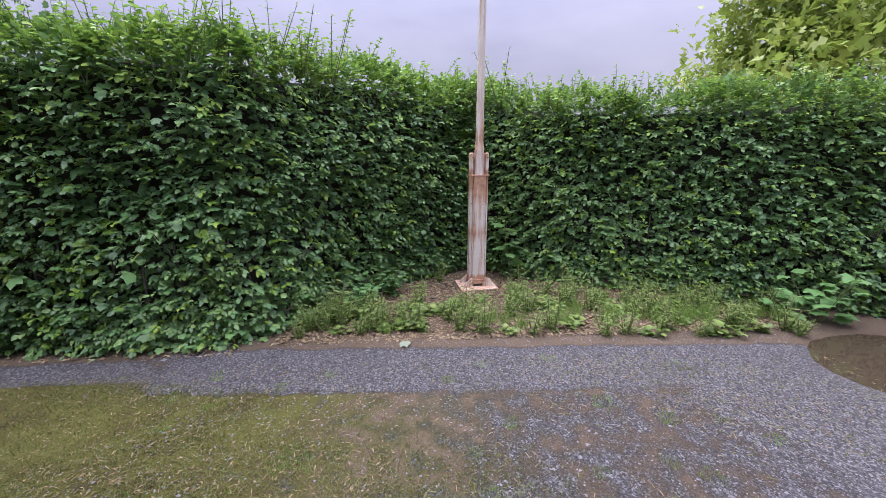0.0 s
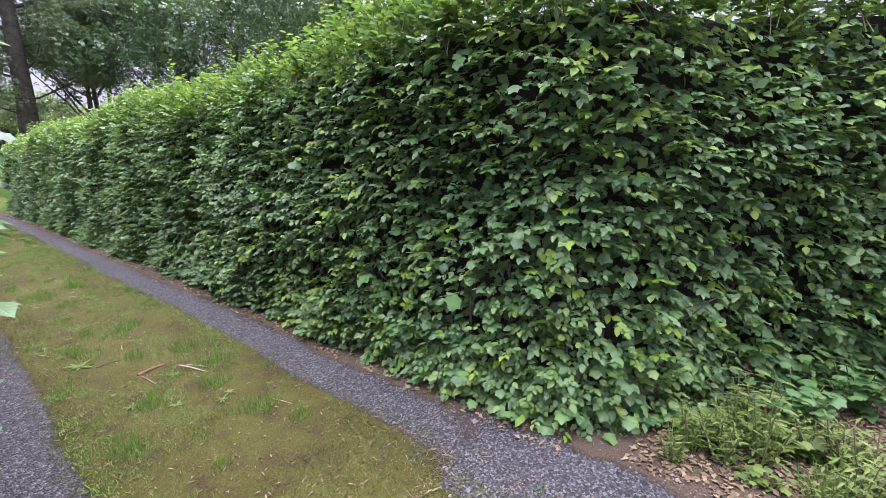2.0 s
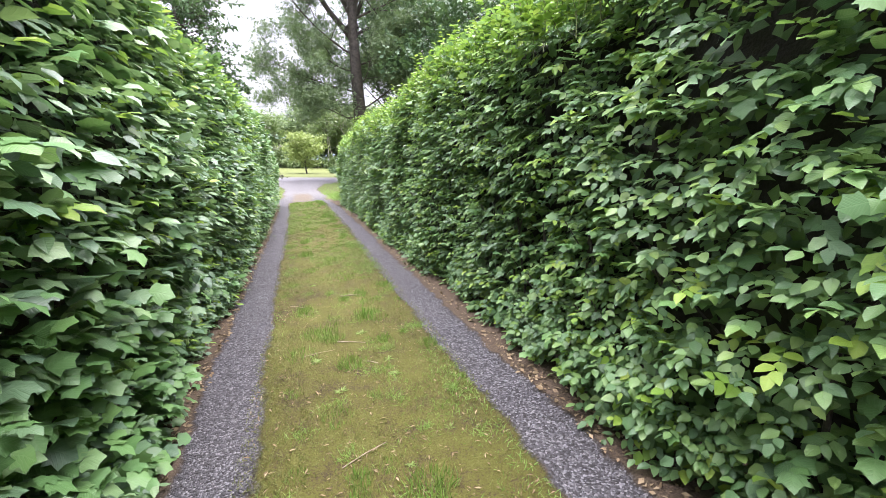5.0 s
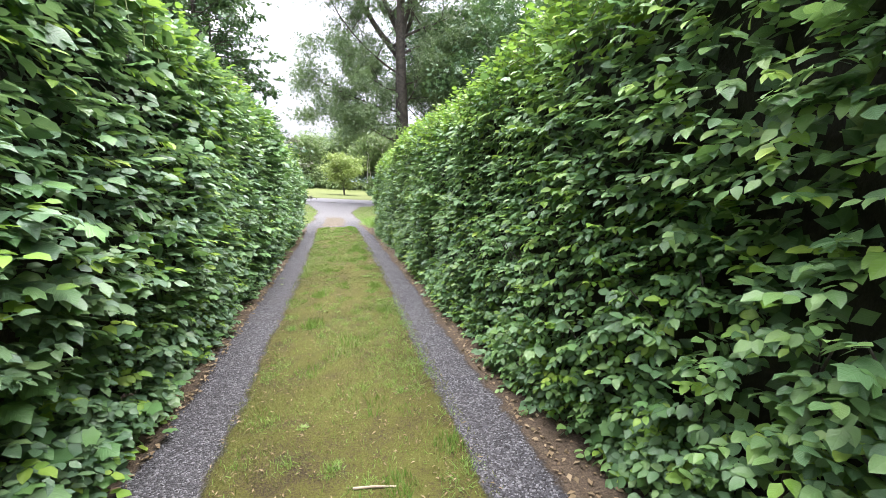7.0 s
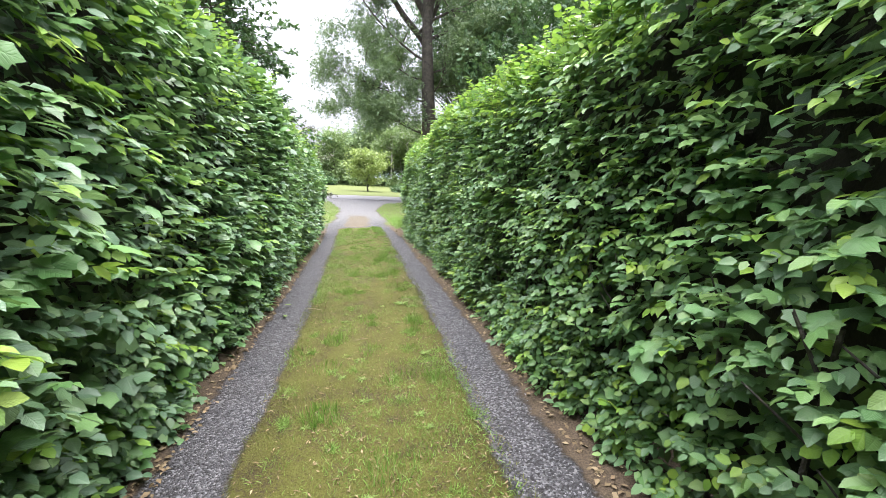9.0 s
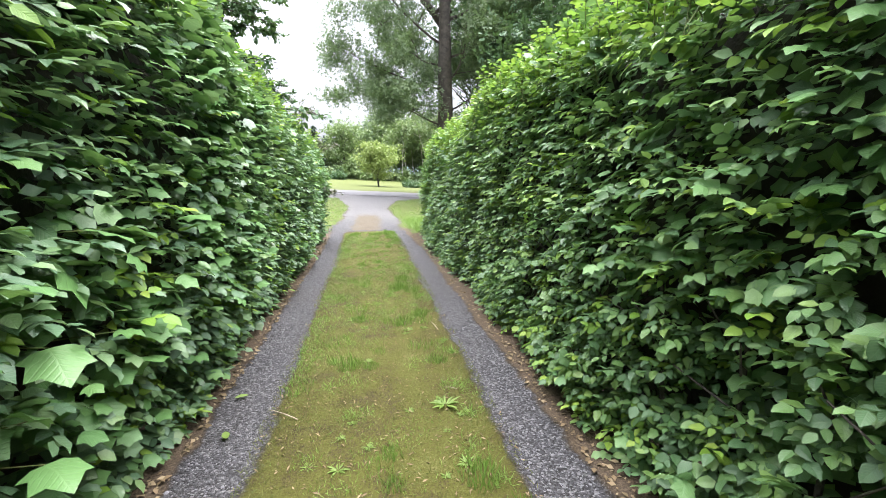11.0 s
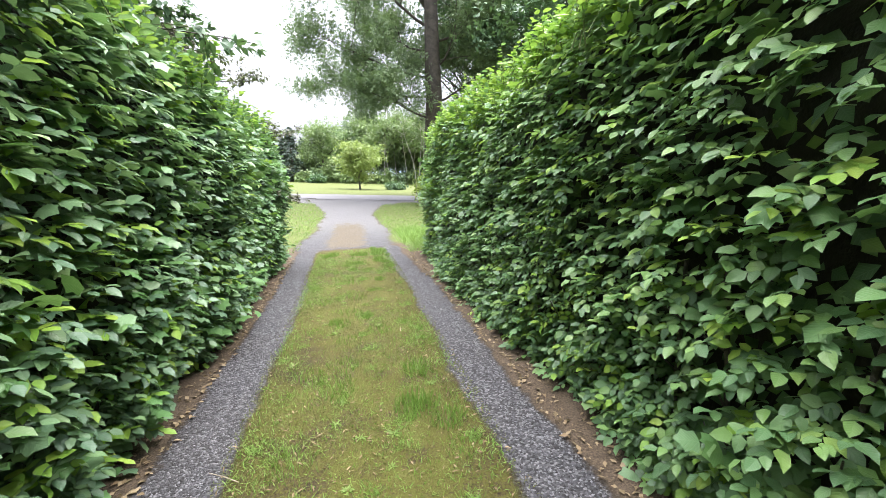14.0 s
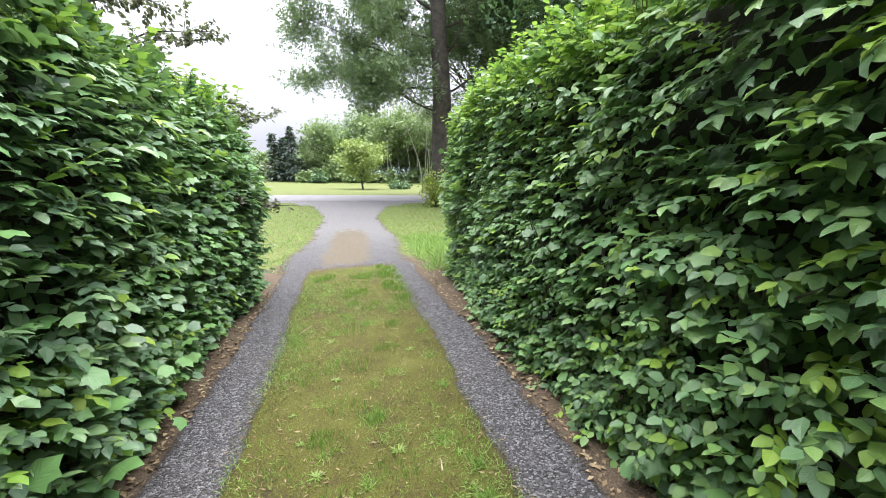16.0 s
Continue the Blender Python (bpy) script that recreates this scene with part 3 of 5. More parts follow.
    if LB.any():
        child("maple_foliage", leaves("maple_foliage", "lobed", LP[LB], LA[LB], LN[LB], LL[LB], LL[LB] * 0.85, [blade, M_MAPLE], (r.uniform(0, 1, LB.sum()) < 0.6).astype(int)), foot,
              "lobed maple leaves grown into the hedge", "stuff")
    # the far side, turned away from the lane and yard
    rb = np.random.default_rng(seed + 71)
    nb = int(total * 2.4 * 170)
    sb = rb.uniform(0, total, nb)
    bx, by, bt, bo = on(sb)
    bz = rb.uniform(0.03, 1.0, nb) * height(sb)
    off = depth + 0.10 + 0.08 * wave(sb, bz, seed + 72, 6, 0.3, 1.6)
    bp = np.stack([bx - bo[:, 0] * off, by - bo[:, 1] * off, bz], -1) - inv
    bn = np.concatenate([-bo, np.full((nb, 1), 0.7)], 1)
    ba = np.concatenate([-bo * 0.6, np.full((nb, 1), -0.3)], 1) + rb.normal(0, 0.5, (nb, 3))
    bl = rb.uniform(0.10, 0.15, nb)
    child("back_foliage", leaves("back_foliage", "simple", bp, ba, bn + rb.normal(0, 0.3, (nb, 3)), bl, bl * 0.85, [blade]), foot, "unclipped leaves on the far side", "stuff")
    # closed sheet behind the leaves, coloured near black for twigs and inner shade
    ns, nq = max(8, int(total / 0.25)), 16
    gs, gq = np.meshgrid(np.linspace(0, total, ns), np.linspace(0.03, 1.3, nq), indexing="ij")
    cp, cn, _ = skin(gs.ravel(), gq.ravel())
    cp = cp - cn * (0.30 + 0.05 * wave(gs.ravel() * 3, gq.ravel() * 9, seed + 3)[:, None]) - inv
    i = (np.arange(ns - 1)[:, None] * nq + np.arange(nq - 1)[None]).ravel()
    child("shade_core", raw_mesh("shade_core", cp, np.stack([i, i + nq, i + nq + 1, i + 1], 1), [M_SHADE]), foot, "dark sheet coloured as shaded twigs inside the hedge")
    # thin stems in the shade
    segs = []
    for s0 in np.arange(0.2, total, 0.33):
        p0, n0, t0 = skin(np.array([s0]), np.array([0.05]))
        a = p0[0] - n0[0] * 0.17 - inv
        a[2] = -0.02
        b_ = a + np.array([0, 0, 1.0]) + t0[0] * r.normal(0, 0.1)
        segs.append((a, b_, 0.014, 0.009))
        for _ in range(3):
            c_ = a + (b_ - a) * r.uniform(0.1, 0.9)
            segs.append((c_, c_ + n0[0] * r.uniform(0.08, 0.16) + t0[0] * r.normal(0, 0.15) + np.array([0, 0, r.uniform(0.1, 0.3)]), 0.006, 0.003))
    child("undergrowth", tubes("undergrowth", segs, M_BARK, 5), foot, "bare brown stems near the ground", "stuff")
    # loose young shoots over the clipped top
    segs, lp, la, ln = [], [], [], []
    for _ in range(int(1.25 * shoots * total / 6)):
        s0 = np.array([r.uniform(0, total)])
        p, n0, t0 = skin(s0, np.array([r.uniform(0.86, 1.12)]))
        p = p[0] - inv
        d = unit(np.array([0, 0, 1.0]) + r.normal(0, 0.28, 3))
        ln_ = r.uniform(0.08, 0.27) * (1.7 if r.uniform() < 0.10 else 1)
        e = p + d * ln_
        segs.append((p - d * 0.1, e, 0.004, 0.0015))
        for u in np.arange(0.02, ln_, 0.024):
            th = r.uniform(0, 6.28)
            o = np.array([math.cos(th), math.sin(th), 0.25])
            lp.append(p + d * u), la.append(o), ln.append(np.array([0, 0, 1.0]) + r.normal(0, 0.3, 3))
    if segs:
        child("top_growth", tubes("top_growth", segs, M_STEM, 4), foot, "thin young shoots above the clipped top", "stuff")
        m = len(lp)
        LL = leaf * 0.95 * r.uniform(0.6, 1.2, m)
        child("top_foliage", leaves("top_foliage", "oval", np.array(lp), np.array(la), np.array(ln), LL, LL * 0.85, [M_YOUNG, blade], (r.uniform(0, 1, m) < 0.25).astype(int)), foot,
              "fresh yellow-green leaves on loose shoots", "stuff")
    return foot


yy = np.linspace(19.2, -0.3, 24)
right_face = [(2.6, 20.3), (1.85, 20.1), (float(centre(20)) + 1.55, 19.8)] + [(float(centre(y)) + 1.30 + 0.10 * max(0.0, (y - 14) / 5), float(y)) for y in yy] + [(1.55, -0.8), (1.85, -1.25), (2.3, -1.55), (2.8, -1.95), (3.3, -2.6), (3.75, -3.15), (4.2, -3.75), (4.7, -4.5)]
hedge("tall clipped hornbeam hedge with a loose leafy top", right_face, ([0, 0.1, 0.3, 0.6, 0.8, 1], [2.05, 2.28, 2.42, 2.55, 2.74, 2.82]), 21, flip=-1, young=0.5, face=((0, 0.2, 0.45, 1), (0.09, 0.03, 0.0, -0.10)))
yard_face = [(4.9, -2.6), (4.2, -3.4), (3.75, -3.95), (3.2, -4.65), (2.85, -5.3), (2.6, -5.95), (2.25, -6.7), (1.85, -7.5), (1.5, -8.6), (1.2, -10)]
hedge("dark clipped hedge behind the rusty pole", yard_face, ([0, 0.4, 1], [2.72, 2.48, 2.52]), 22, flip=-1, maple=0.02, leaf=0.060, young=0.32, density=1650)
yy = np.linspace(-0.1, 19.2, 24)
left_face = [(-2.4, -0.75), (-1.6, -0.62), (-1.05, -0.4)] + [(float(centre(y)) - 0.97 - 0.10 * max(0, (y - 12) / 7), float(y)) for y in yy] + [(-1.5, 19.7), (-2.0, 19.95), (-2.9, 20.0)]
hedge("tall clipped hedge mixed with lobed maple leaves", left_face, ([0, 0.2, 0.37, 0.5, 0.64, 0.73, 0.85, 0.92, 1], [2.75, 2.75, 2.58, 2.62, 2.55, 2.38, 2.28, 2.2, 2.1]), 23, flip=-1, maple=0.24, young=0.14, blade=M_MIXED, shoots=110, leaf=0.072, density=1550, face=((0, 0.2, 0.4, 0.6, 1), (-0.24, -0.12, 0.0, 0.07, 0.02)))


# ---- trees ----
def grow(base, height, r0, lean, levels, seed, spread=0.55, first=0.35, limbs=9, curve=0.2):
    """Skeleton of a broadleaf tree: trunk, limbs, branches, twigs. Gives segments and twig ends."""
    r = np.random.default_rng(seed)
    segs, tips = [], []

    def go(p, d, length, rad, lvl):
        k = 7 if lvl == 0 else 4
        q = np.array(p, float)
        pts = []
        for i in range(k):
            d = unit(d + r.normal(0, curve if lvl else curve * 0.35, 3) + np.array([0, 0, 0.05 if lvl else 0.08]))
            e = q + d * length / k
            a, b_ = rad * (1 - 0.8 * i / k), rad * (1 - 0.8 * (i + 1) / k)
            segs.append((q.copy(), e.copy(), a, b_))
            pts.append((e.copy(), d.copy(), b_, (i + 1) / k))
            q = e
        if lvl >= levels:
            tips.append((q, d))
            tips.append((pts[1][0], d))
            tips.append((pts[2][0], d))
            return
        n = limbs if lvl == 0 else 4
        for j in range(n):
            f = first + (1 - first) * (j + r.uniform(0, 0.9)) / n if lvl == 0 else r.uniform(0.3, 1.0)
            e, dd, rr, _ = min(pts, key=lambda t: abs(t[3] - f))
            th = j * 2.4 + r.uniform(-0.5, 0.5)
            side = np.array([math.cos(th), math.sin(th), 0.0])
            nd = unit(dd * (1 - spread) + side * spread * 1.25 + np.array([0, 0, r.uniform(-0.15, 0.3)]))
            go(e, nd, length * (0.52 if lvl == 0 else 0.6) * r.uniform(0.7, 1.15) * (1.15 - 0.5 * f if lvl == 0 else 1), max(rr * 0.55, 0.012), lvl + 1)
        tips.append((q, d))

    go(base, unit(np.array(lean, float)), height, r0, 0)
    return segs, tips


def tree(name, label, at, height, r0, seed, leaf_m, bark=M_BARK, leaf=0.16, per=26, cloud=0.6, lean=(0, 0, 1), levels=2, spread=0.55, first=0.35, limbs=9, kind="spray", category="tree", group="", low=()):
    r = np.random.default_rng(seed + 900)
    z = float(terrain(np.array(at[0]), np.array(at[1])))
    ob = thing(name, (at[0], at[1], z), label, category, group)
    segs, tips = grow((0, 0, -0.1), height, r0, lean, levels, seed, spread, first, limbs)
    for h, d, ln, thick in low:
        base = np.array([lean[0] * h, 0.0, h])
        more, ends = grow(base, ln, r0 * thick, d, 2, seed + int(h * 10), 0.5, 0.2, 8, 0.26)
        segs += more
        tips += ends
    flare = [((0, 0, -0.15), (0, 0, 0.5), r0 * 1.35, r0 * 1.0)]
    child("trunk", tubes("trunk", segs + flare, bark, 8 if r0 > 0.12 else 6), ob)
    if low:   # the trunk stays in view below the crown
        tips = [t for t in tips if not (abs(t[0][0] - 0.045 * t[0][2]) < 0.9 and t[0][1] < 0.4 and t[0][2] < 13)]
    n = len(tips) * per
    c = np.repeat(np.array([t[0] for t in tips]), per, 0)
    g = r.normal(0, 1, (n, 3))
    pos = c + g * np.array([cloud, cloud, cloud * 0.55])
    axis = unit(r.normal(0, 1, (n, 3)) + np.array([0, 0, -0.25]))
    normal = unit(np.array([[0, 0, 1.0]]) + r.normal(0, 0.55, (n, 3)))
    L = leaf * r.uniform(0.6, 1.4, n)
    child("crown", leaves("crown", kind, pos, axis, normal, L, L * (0.9 if kind == "spray" else 0.75), [leaf_m]), ob, "", "stuff")
    return ob


def spruce(at, height, seed, group="spruces"):
    r = np.random.default_rng(seed)
    z = float(terrain(np.array(at[0]), np.array(at[1])))
    ob = thing("spruce_tree", (at[0], at[1], z), "dark blue-green spruce behind the field", "tree", group)
    segs = [((0, 0, -0.2), (0, 0, height), 0.22, 0.02)]
    P, A = [], []
    for h in np.arange(0.6, height, 0.33):
        reach = (height - h) * 0.27 + 0.15
        for k in range(9):
            th = r.uniform(0, 6.28)
            d = np.array([math.cos(th), math.sin(th), -0.22])
            ln = reach * r.uniform(0.75, 1.15)
            segs.append((np.array([0, 0, h]), np.array([0, 0, h]) + d * ln, 0.03, 0.006))
            for u in np.arange(0.25, 1.0, 0.22):
                P.append(np.array([0, 0, h]) + d * ln * u), A.append(d + r.normal(0, 0.45, 3))
    child("trunk", tubes("trunk", segs, M_BARK, 5), ob)
    n = len(P)
    L = r.uniform(0.4, 0.8, n)
    child("crown", leaves("crown", "spray", np.array(P), np.array(A), np.tile([0, 0, 1.0], (n, 1)) + r.normal(0, 0.3, (n, 3)), L, L * 0.8, [M_SPRUCE]), ob, "", "stuff")


tree("roadside_oak", "tall broadleaf tree with forked dark trunk beside the road", (4.4, 36.0), 19.5, 0.62, 4, M_TREE, leaf=0.30, per=36, cloud=0.40, lean=(0.04, 0, 1), levels=2, spread=0.3, first=0.6, limbs=9, kind="far_spray",
     low=((4.6, (-1, -0.5, 0.10), 4.4, 0.1), (6.0, (-1, 0.35, 0.0), 6.2, 0.12), (6.8, (-1, -0.25, 0.08), 6.8, 0.12), (7.4, (0.4, -1, 0.1), 4.0, 0.1), (8.3, (-0.8, 0.7, 0.15), 6.0, 0.12), (8.8, (1, -0.2, 0.2), 5.5, 0.12), (5.6, (1, 0.3, 0.15), 5.0, 0.11),
          (10.2, (-0.85, -0.15, 0.85), 9.5, 0.42), (11.4, (-0.25, 0.1, 1.0), 8.5, 0.45), (9.4, (-1, -0.3, 0.3), 8.0, 0.14), (11.0, (0.9, 0.6, 0.5), 6.5, 0.2), (12.0, (0.5, -0.2, 1.0), 8.0, 0.25)))
for k, (x, y, h, m) in enumerate([(10.5, 44, 17, M_DARKTREE), (15.5, 40, 18, M_DARKTREE), (21, 42, 19, M_DARKTREE), (13, 31, 14, M_DARKTREE), (18, 27, 14, M_DARKTREE), (25, 33, 16, M_TREE), (16, 19, 11, M_DARKTREE), (8.6, 38.5, 13, M_DARKTREE)]):
    tree("broadleaf_tree", "large dark green broadleaf tree behind the hedge", (x, y), h, 0.26, 60 + k, m, leaf=0.50, per=30, cloud=0.75, levels=2, spread=0.5, first=0.2, limbs=14, kind="far_spray", group="trees behind the hedge")
tree("maple_tree", "bright yellow-green maple behind the yard hedge", (7.7, -13.0), 6.2, 0.13, 31, M_YELLOWTREE, leaf=0.24, per=70, cloud=0.5, levels=2, limbs=12, first=0.15)


def layered_tree(name, label, at, height, radius, seed, leaf_m, leaf=0.075, n=16000, start=0.2, group=""):
    """A dense small tree: level limbs in tiers, fine side twigs drooping at the tips, leaves along them."""
    r = np.random.default_rng(seed)
    ob = thing(name, (*at, 0), label, "tree", group)
    child("trunk", tubes("trunk", [((0, 0, -0.1), (0, 0, height * 0.96), 0.075, 0.012)], M_BARK, 8), ob)
    segs = []
    lp, la = [], []
    for h in np.arange(start * height, height, 0.13):
        for _ in range(3):
            th = r.uniform(0, math.tau)
            reach = radius * (1 - (h / height) ** 2.4) ** 0.8 * r.uniform(0.7, 1.15) + 0.12
            d = np.array([math.cos(th), math.sin(th), r.uniform(0.0, 0.45)])
            a = np.array([0, 0, h])
            b_ = a + d * reach * 0.6
            e = b_ + (d * np.array([1, 1, 0.2]) - np.array([0, 0, 0.12])) * reach * 0.45
            segs += [(a, b_, 0.014, 0.008), (b_, e, 0.008, 0.003)]
            for _ in range(9):
                u = r.uniform(0.3, 1.0)
                c_ = a + (b_ - a) * u / 0.6 if u < 0.6 else b_ + (e - b_) * (u - 0.6) / 0.4
                w = unit(d * 0.7 + r.normal(0, 0.5, 3) * np.array([1, 1, 0.5]) - np.array([0, 0, 0.18])) * r.uniform(0.15, 0.38)
                segs.append((c_, c_ + w, 0.004, 0.0015))
                lp.append(c_), la.append(w)
    child("branch_mass", tubes("branch_mass", segs, M_BARK, 4), ob, "", "stuff")
    lp, la = np.array(lp), np.array(la)
    i = r.integers(0, len(lp), n)
    pos = lp[i] + la[i] * r.uniform(0.1, 1.0, (n, 1)) + r.normal(0, 0.02, (n, 3))
    axis = unit(la[i]) * 0.6 + r.normal(0, 0.45, (n, 3)) - np.array([0, 0, 0.2])
    L = leaf * r.uniform(0.6, 1.2, n)
    child("crown", leaves("crown", "simple", pos, axis, np.array([[0, 0, 1.0]]) + r.normal(0, 0.4, (n, 3)), L, L * 0.75, [leaf_m]), ob, "", "stuff")
    return ob


for x, y, h, w, k in ((-2.75, 14.9, 9.4, 1.65, 32), (-2.85, 16.4, 6.8, 1.4, 36), (-3.3, 12.6, 8.0, 1.3, 33)):
    layered_tree("hornbeam_tree", "dark dense tree with drooping twigs behind the clipped hedge", (x, y), h, w, k, M_DARKTREE, 0.10, 19000, 0.2, "hornbeams behind the hedge")
for k, (x, y, h, w) in enumerate([(-2.5, 18.75, 3.75, 1.6), (-3.0, 17.5, 4.7, 1.35)]):
    layered_tree("plum_tree", "bronze-leaved plum tree rising behind the clipped hedge", (x, y), h, w, 34 + 5 * k, M_BRONZE, 0.065, 14200, 0.3, "plum trees")
tree("young_lime_tree", "small round light green tree on the field", (0.0, 60.0), 4.3, 0.10, 35, M_LIME, leaf=0.24, per=36, cloud=0.45, levels=2, limbs=13, first=0.1, spread=0.62)
r_ = np.random.default_rng(50)
for k in range(26):
    x = -30 + k * 2.35 + r_.uniform(-0.8, 0.8)
    y = 86 + r_.uniform(0, 12)
    tall = np.interp(x, [-30, -9.5, -8, -3, 3, 8, 30], [3.0, 3.2, 7.5, 9.0, 8.5, 9, 9]) * r_.uniform(0.85, 1.15)
    tree("woodland_tree", "light green broadleaf tree at the field edge", (x, y), tall, 0.16, 100 + k, M_LIGHTTREE if k % 4 else M_TREE, leaf=0.85, per=23, cloud=0.85, levels=1, limbs=28, first=0.03, spread=0.6, kind="far_spray", group="woodland edge")
for k, (x, y, h) in enumerate([(-10.6, 84.5, 8.6), (-12.2, 87, 7.0), (-13.6, 86, 7.6), (-9.4, 90, 7.0)]):
    spruce((x, y), h, 70 + k)


# ---- the yard: rusty flagpole ----
def box(bm, x0, x1, y0, y1, z0, z1, bevel=0.004):
    r = bmesh.ops.create_cube(bm, size=1)["verts"]
    for v in r:
        v.co = Vector((x0 + (v.co.x + 0.5) * (x1 - x0), y0 + (v.co.y + 0.5) * (y1 - y0), z0 + (v.co.z + 0.5) * (z1 - z0)))
    if bevel:
        es = list({e for v in r for e in v.link_edges})
        bmesh.ops.bevel(bm, geom=es, offset=bevel, segments=1, affect='EDGES')


def rusted(ob, bands):
    """Rust is strongest under the welded bands and at the foot."""
    me = ob.data
    z = np.array([v.co.z for v in me.vertices])
    val = np.zeros(len(z))
    for zb, reach, amount in bands:
        d = zb - z
        val = np.maximum(val, amount * np.where(d >= -0.03, np.clip(1 - d / reach, 0, 1), 0))
    me.attributes.new("rust", 'FLOAT', 'POINT').data.foreach_set("value", val.astype(np.float32))


def cut_levels(bm, zs):
    for z in zs:
        bmesh.ops.bisect_plane(bm, geom=bm.verts[:] + bm.edges[:] + bm.faces[:], plane_co=(0, 0, z), plane_no=(0, 0, 1))


def flagpole():
    ob = thing("flagpole", (3.08, -3.50, 0.0), "old white steel flagpole post streaked with rust", "flagpole", turn=-84)
    bands = [(1.50, 0.40, 1.0), (0.12, 0.14, 0.9), (0.75, 0.14, 0.35), (1.78, 0.2, 0.5)]
    levels = [0.06, 0.12, 0.2, 0.4, 0.6, 0.75, 0.9, 1.1, 1.25, 1.35, 1.45, 1.5, 1.6, 1.7]
    bm = bmesh.new()
    box(bm, -0.25, 0.25, -0.22, 0.22, 0.005, 0.022, 0.004)
    p = part("base_plate", bm, M_RUST, ob, "stained steel base plate")
    rusted(p, [(0.02, 0.1, 0.36)])
    p.rotation_euler = (radians(1.5), radians(-1.0), 0)
    for sx, sy in ((-1, -0.35), (1, -0.35), (-1, 0.35), (1, 0.35)):
        bm = bmesh.new()
        th = 0.012
        pts = [(0.085, 0.02), (0.215, 0.02), (0.205, 0.045), (0.10, 0.135), (0.085, 0.14)]
        fr = [bm.verts.new((sx * a, sy * 0.3 - th, b)) for a, b in pts]
        bk = [bm.verts.new((sx * a, sy * 0.3 + th, b)) for a, b in pts]
        bm.faces.new(fr), bm.faces.new(bk[::-1])
        for i in range(5):
            j = (i + 1) % 5
            bm.faces.new((fr[j], fr[i], bk[i], bk[j]))
        bmesh.ops.recalc_face_normals(bm, faces=bm.faces)
        rusted(part("gusset", bm, M_RUST, ob), [(0.15, 0.2, 0.2)])
    bm = bmesh.new()
    box(bm, -0.084, 0.084, -0.088, 0.088, 0.022, 1.50, 0.012)
    cut_levels(bm, levels)
    rusted(part("shaft", bm, M_RUST, ob, "peeling white painted steel shaft"), bands)
    channels = []
    for sx in (-1, 1):
        bm = bmesh.new()
        x0, x1 = sorted((sx * 0.082, sx * 0.116))
        box(bm, x0, x1, -0.066, 0.066, 0.10, 1.78, 0.014)
        cut_levels(bm, levels)
        channels.append(part("side_channel", bm, M_RUST, ob, "white steel channel with rust runs"))
        rusted(channels[-1], bands)
    for z in (0.105, 1.495):
        bm = bmesh.new()
        box(bm, -0.119, 0.119, -0.092, 0.092, z - 0.008, z + 0.008, 0.004)
        rusted(part("weld_band", bm, M_RUST, ob, "rust-brown welded band"), [(z + 0.02, 1.0, 1.3)])
    # no opening is cut: a near-black block paints the slot's shade
    bm = bmesh.new()
    box(bm, -0.06, 0.06, -0.0915, -0.087, 0.025, 0.055, 0)
    part("slot_shade", bm, M_SHADE, ob, "dark block painted as the shaded slot at the foot")
    segs = [((0, -0.01, 1.50), (0, -0.01, 1.80), 0.064, 0.060), ((0, -0.01, 1.80), (0.0, -0.01, 1.92), 0.060, 0.050), ((0, -0.01, 1.92), (0, -0.01, 2.15), 0.050, 0.049), ((0, -0.01, 2.15), (0, -0.01, 2.5), 0.049, 0.047), ((0, -0.01, 2.5), (0.01, 0, 7.0), 0.047, 0.032)]
    pole = child("pole", tubes("pole", segs, M_RUST, 16), ob, "thin grey-white tapering mast")
    rusted(pole, [(1.93, 0.4, 0.45)])
    bm = bmesh.new()
    bmesh.ops.create_uvsphere(bm, u_segments=12, v_segments=8, radius=0.05, matrix=Matrix.Translation((0.01, 0, 7.03)))
    part("finial", bm, M_RUST, ob)
    for k in range(2):
        bm = bmesh.new()
        bmesh.ops.create_cone(bm, segments=8, radius1=0.009, radius2=0.009, depth=0.012, cap_ends=True, matrix=Matrix.Translation((-0.099 + 0.198 * k, -0.069, 1.72)) @ Matrix.Rotation(radians(90), 4, 'X'))
        part("bolt", bm, M_REDWOOD, channels[k])


flagpole()


# ---- plants in the yard and lane ----
def big_leaf(name, parent, at, axis, normal, length, material, kind="lobed", width=0.85):
    """One large leaf with its stalk as a part of a plant."""
    me = leaves(name, kind, np.array([at], float), np.array([axis], float), np.array([normal], float), [length], [length * width], [material])
    return child(name, me, parent)


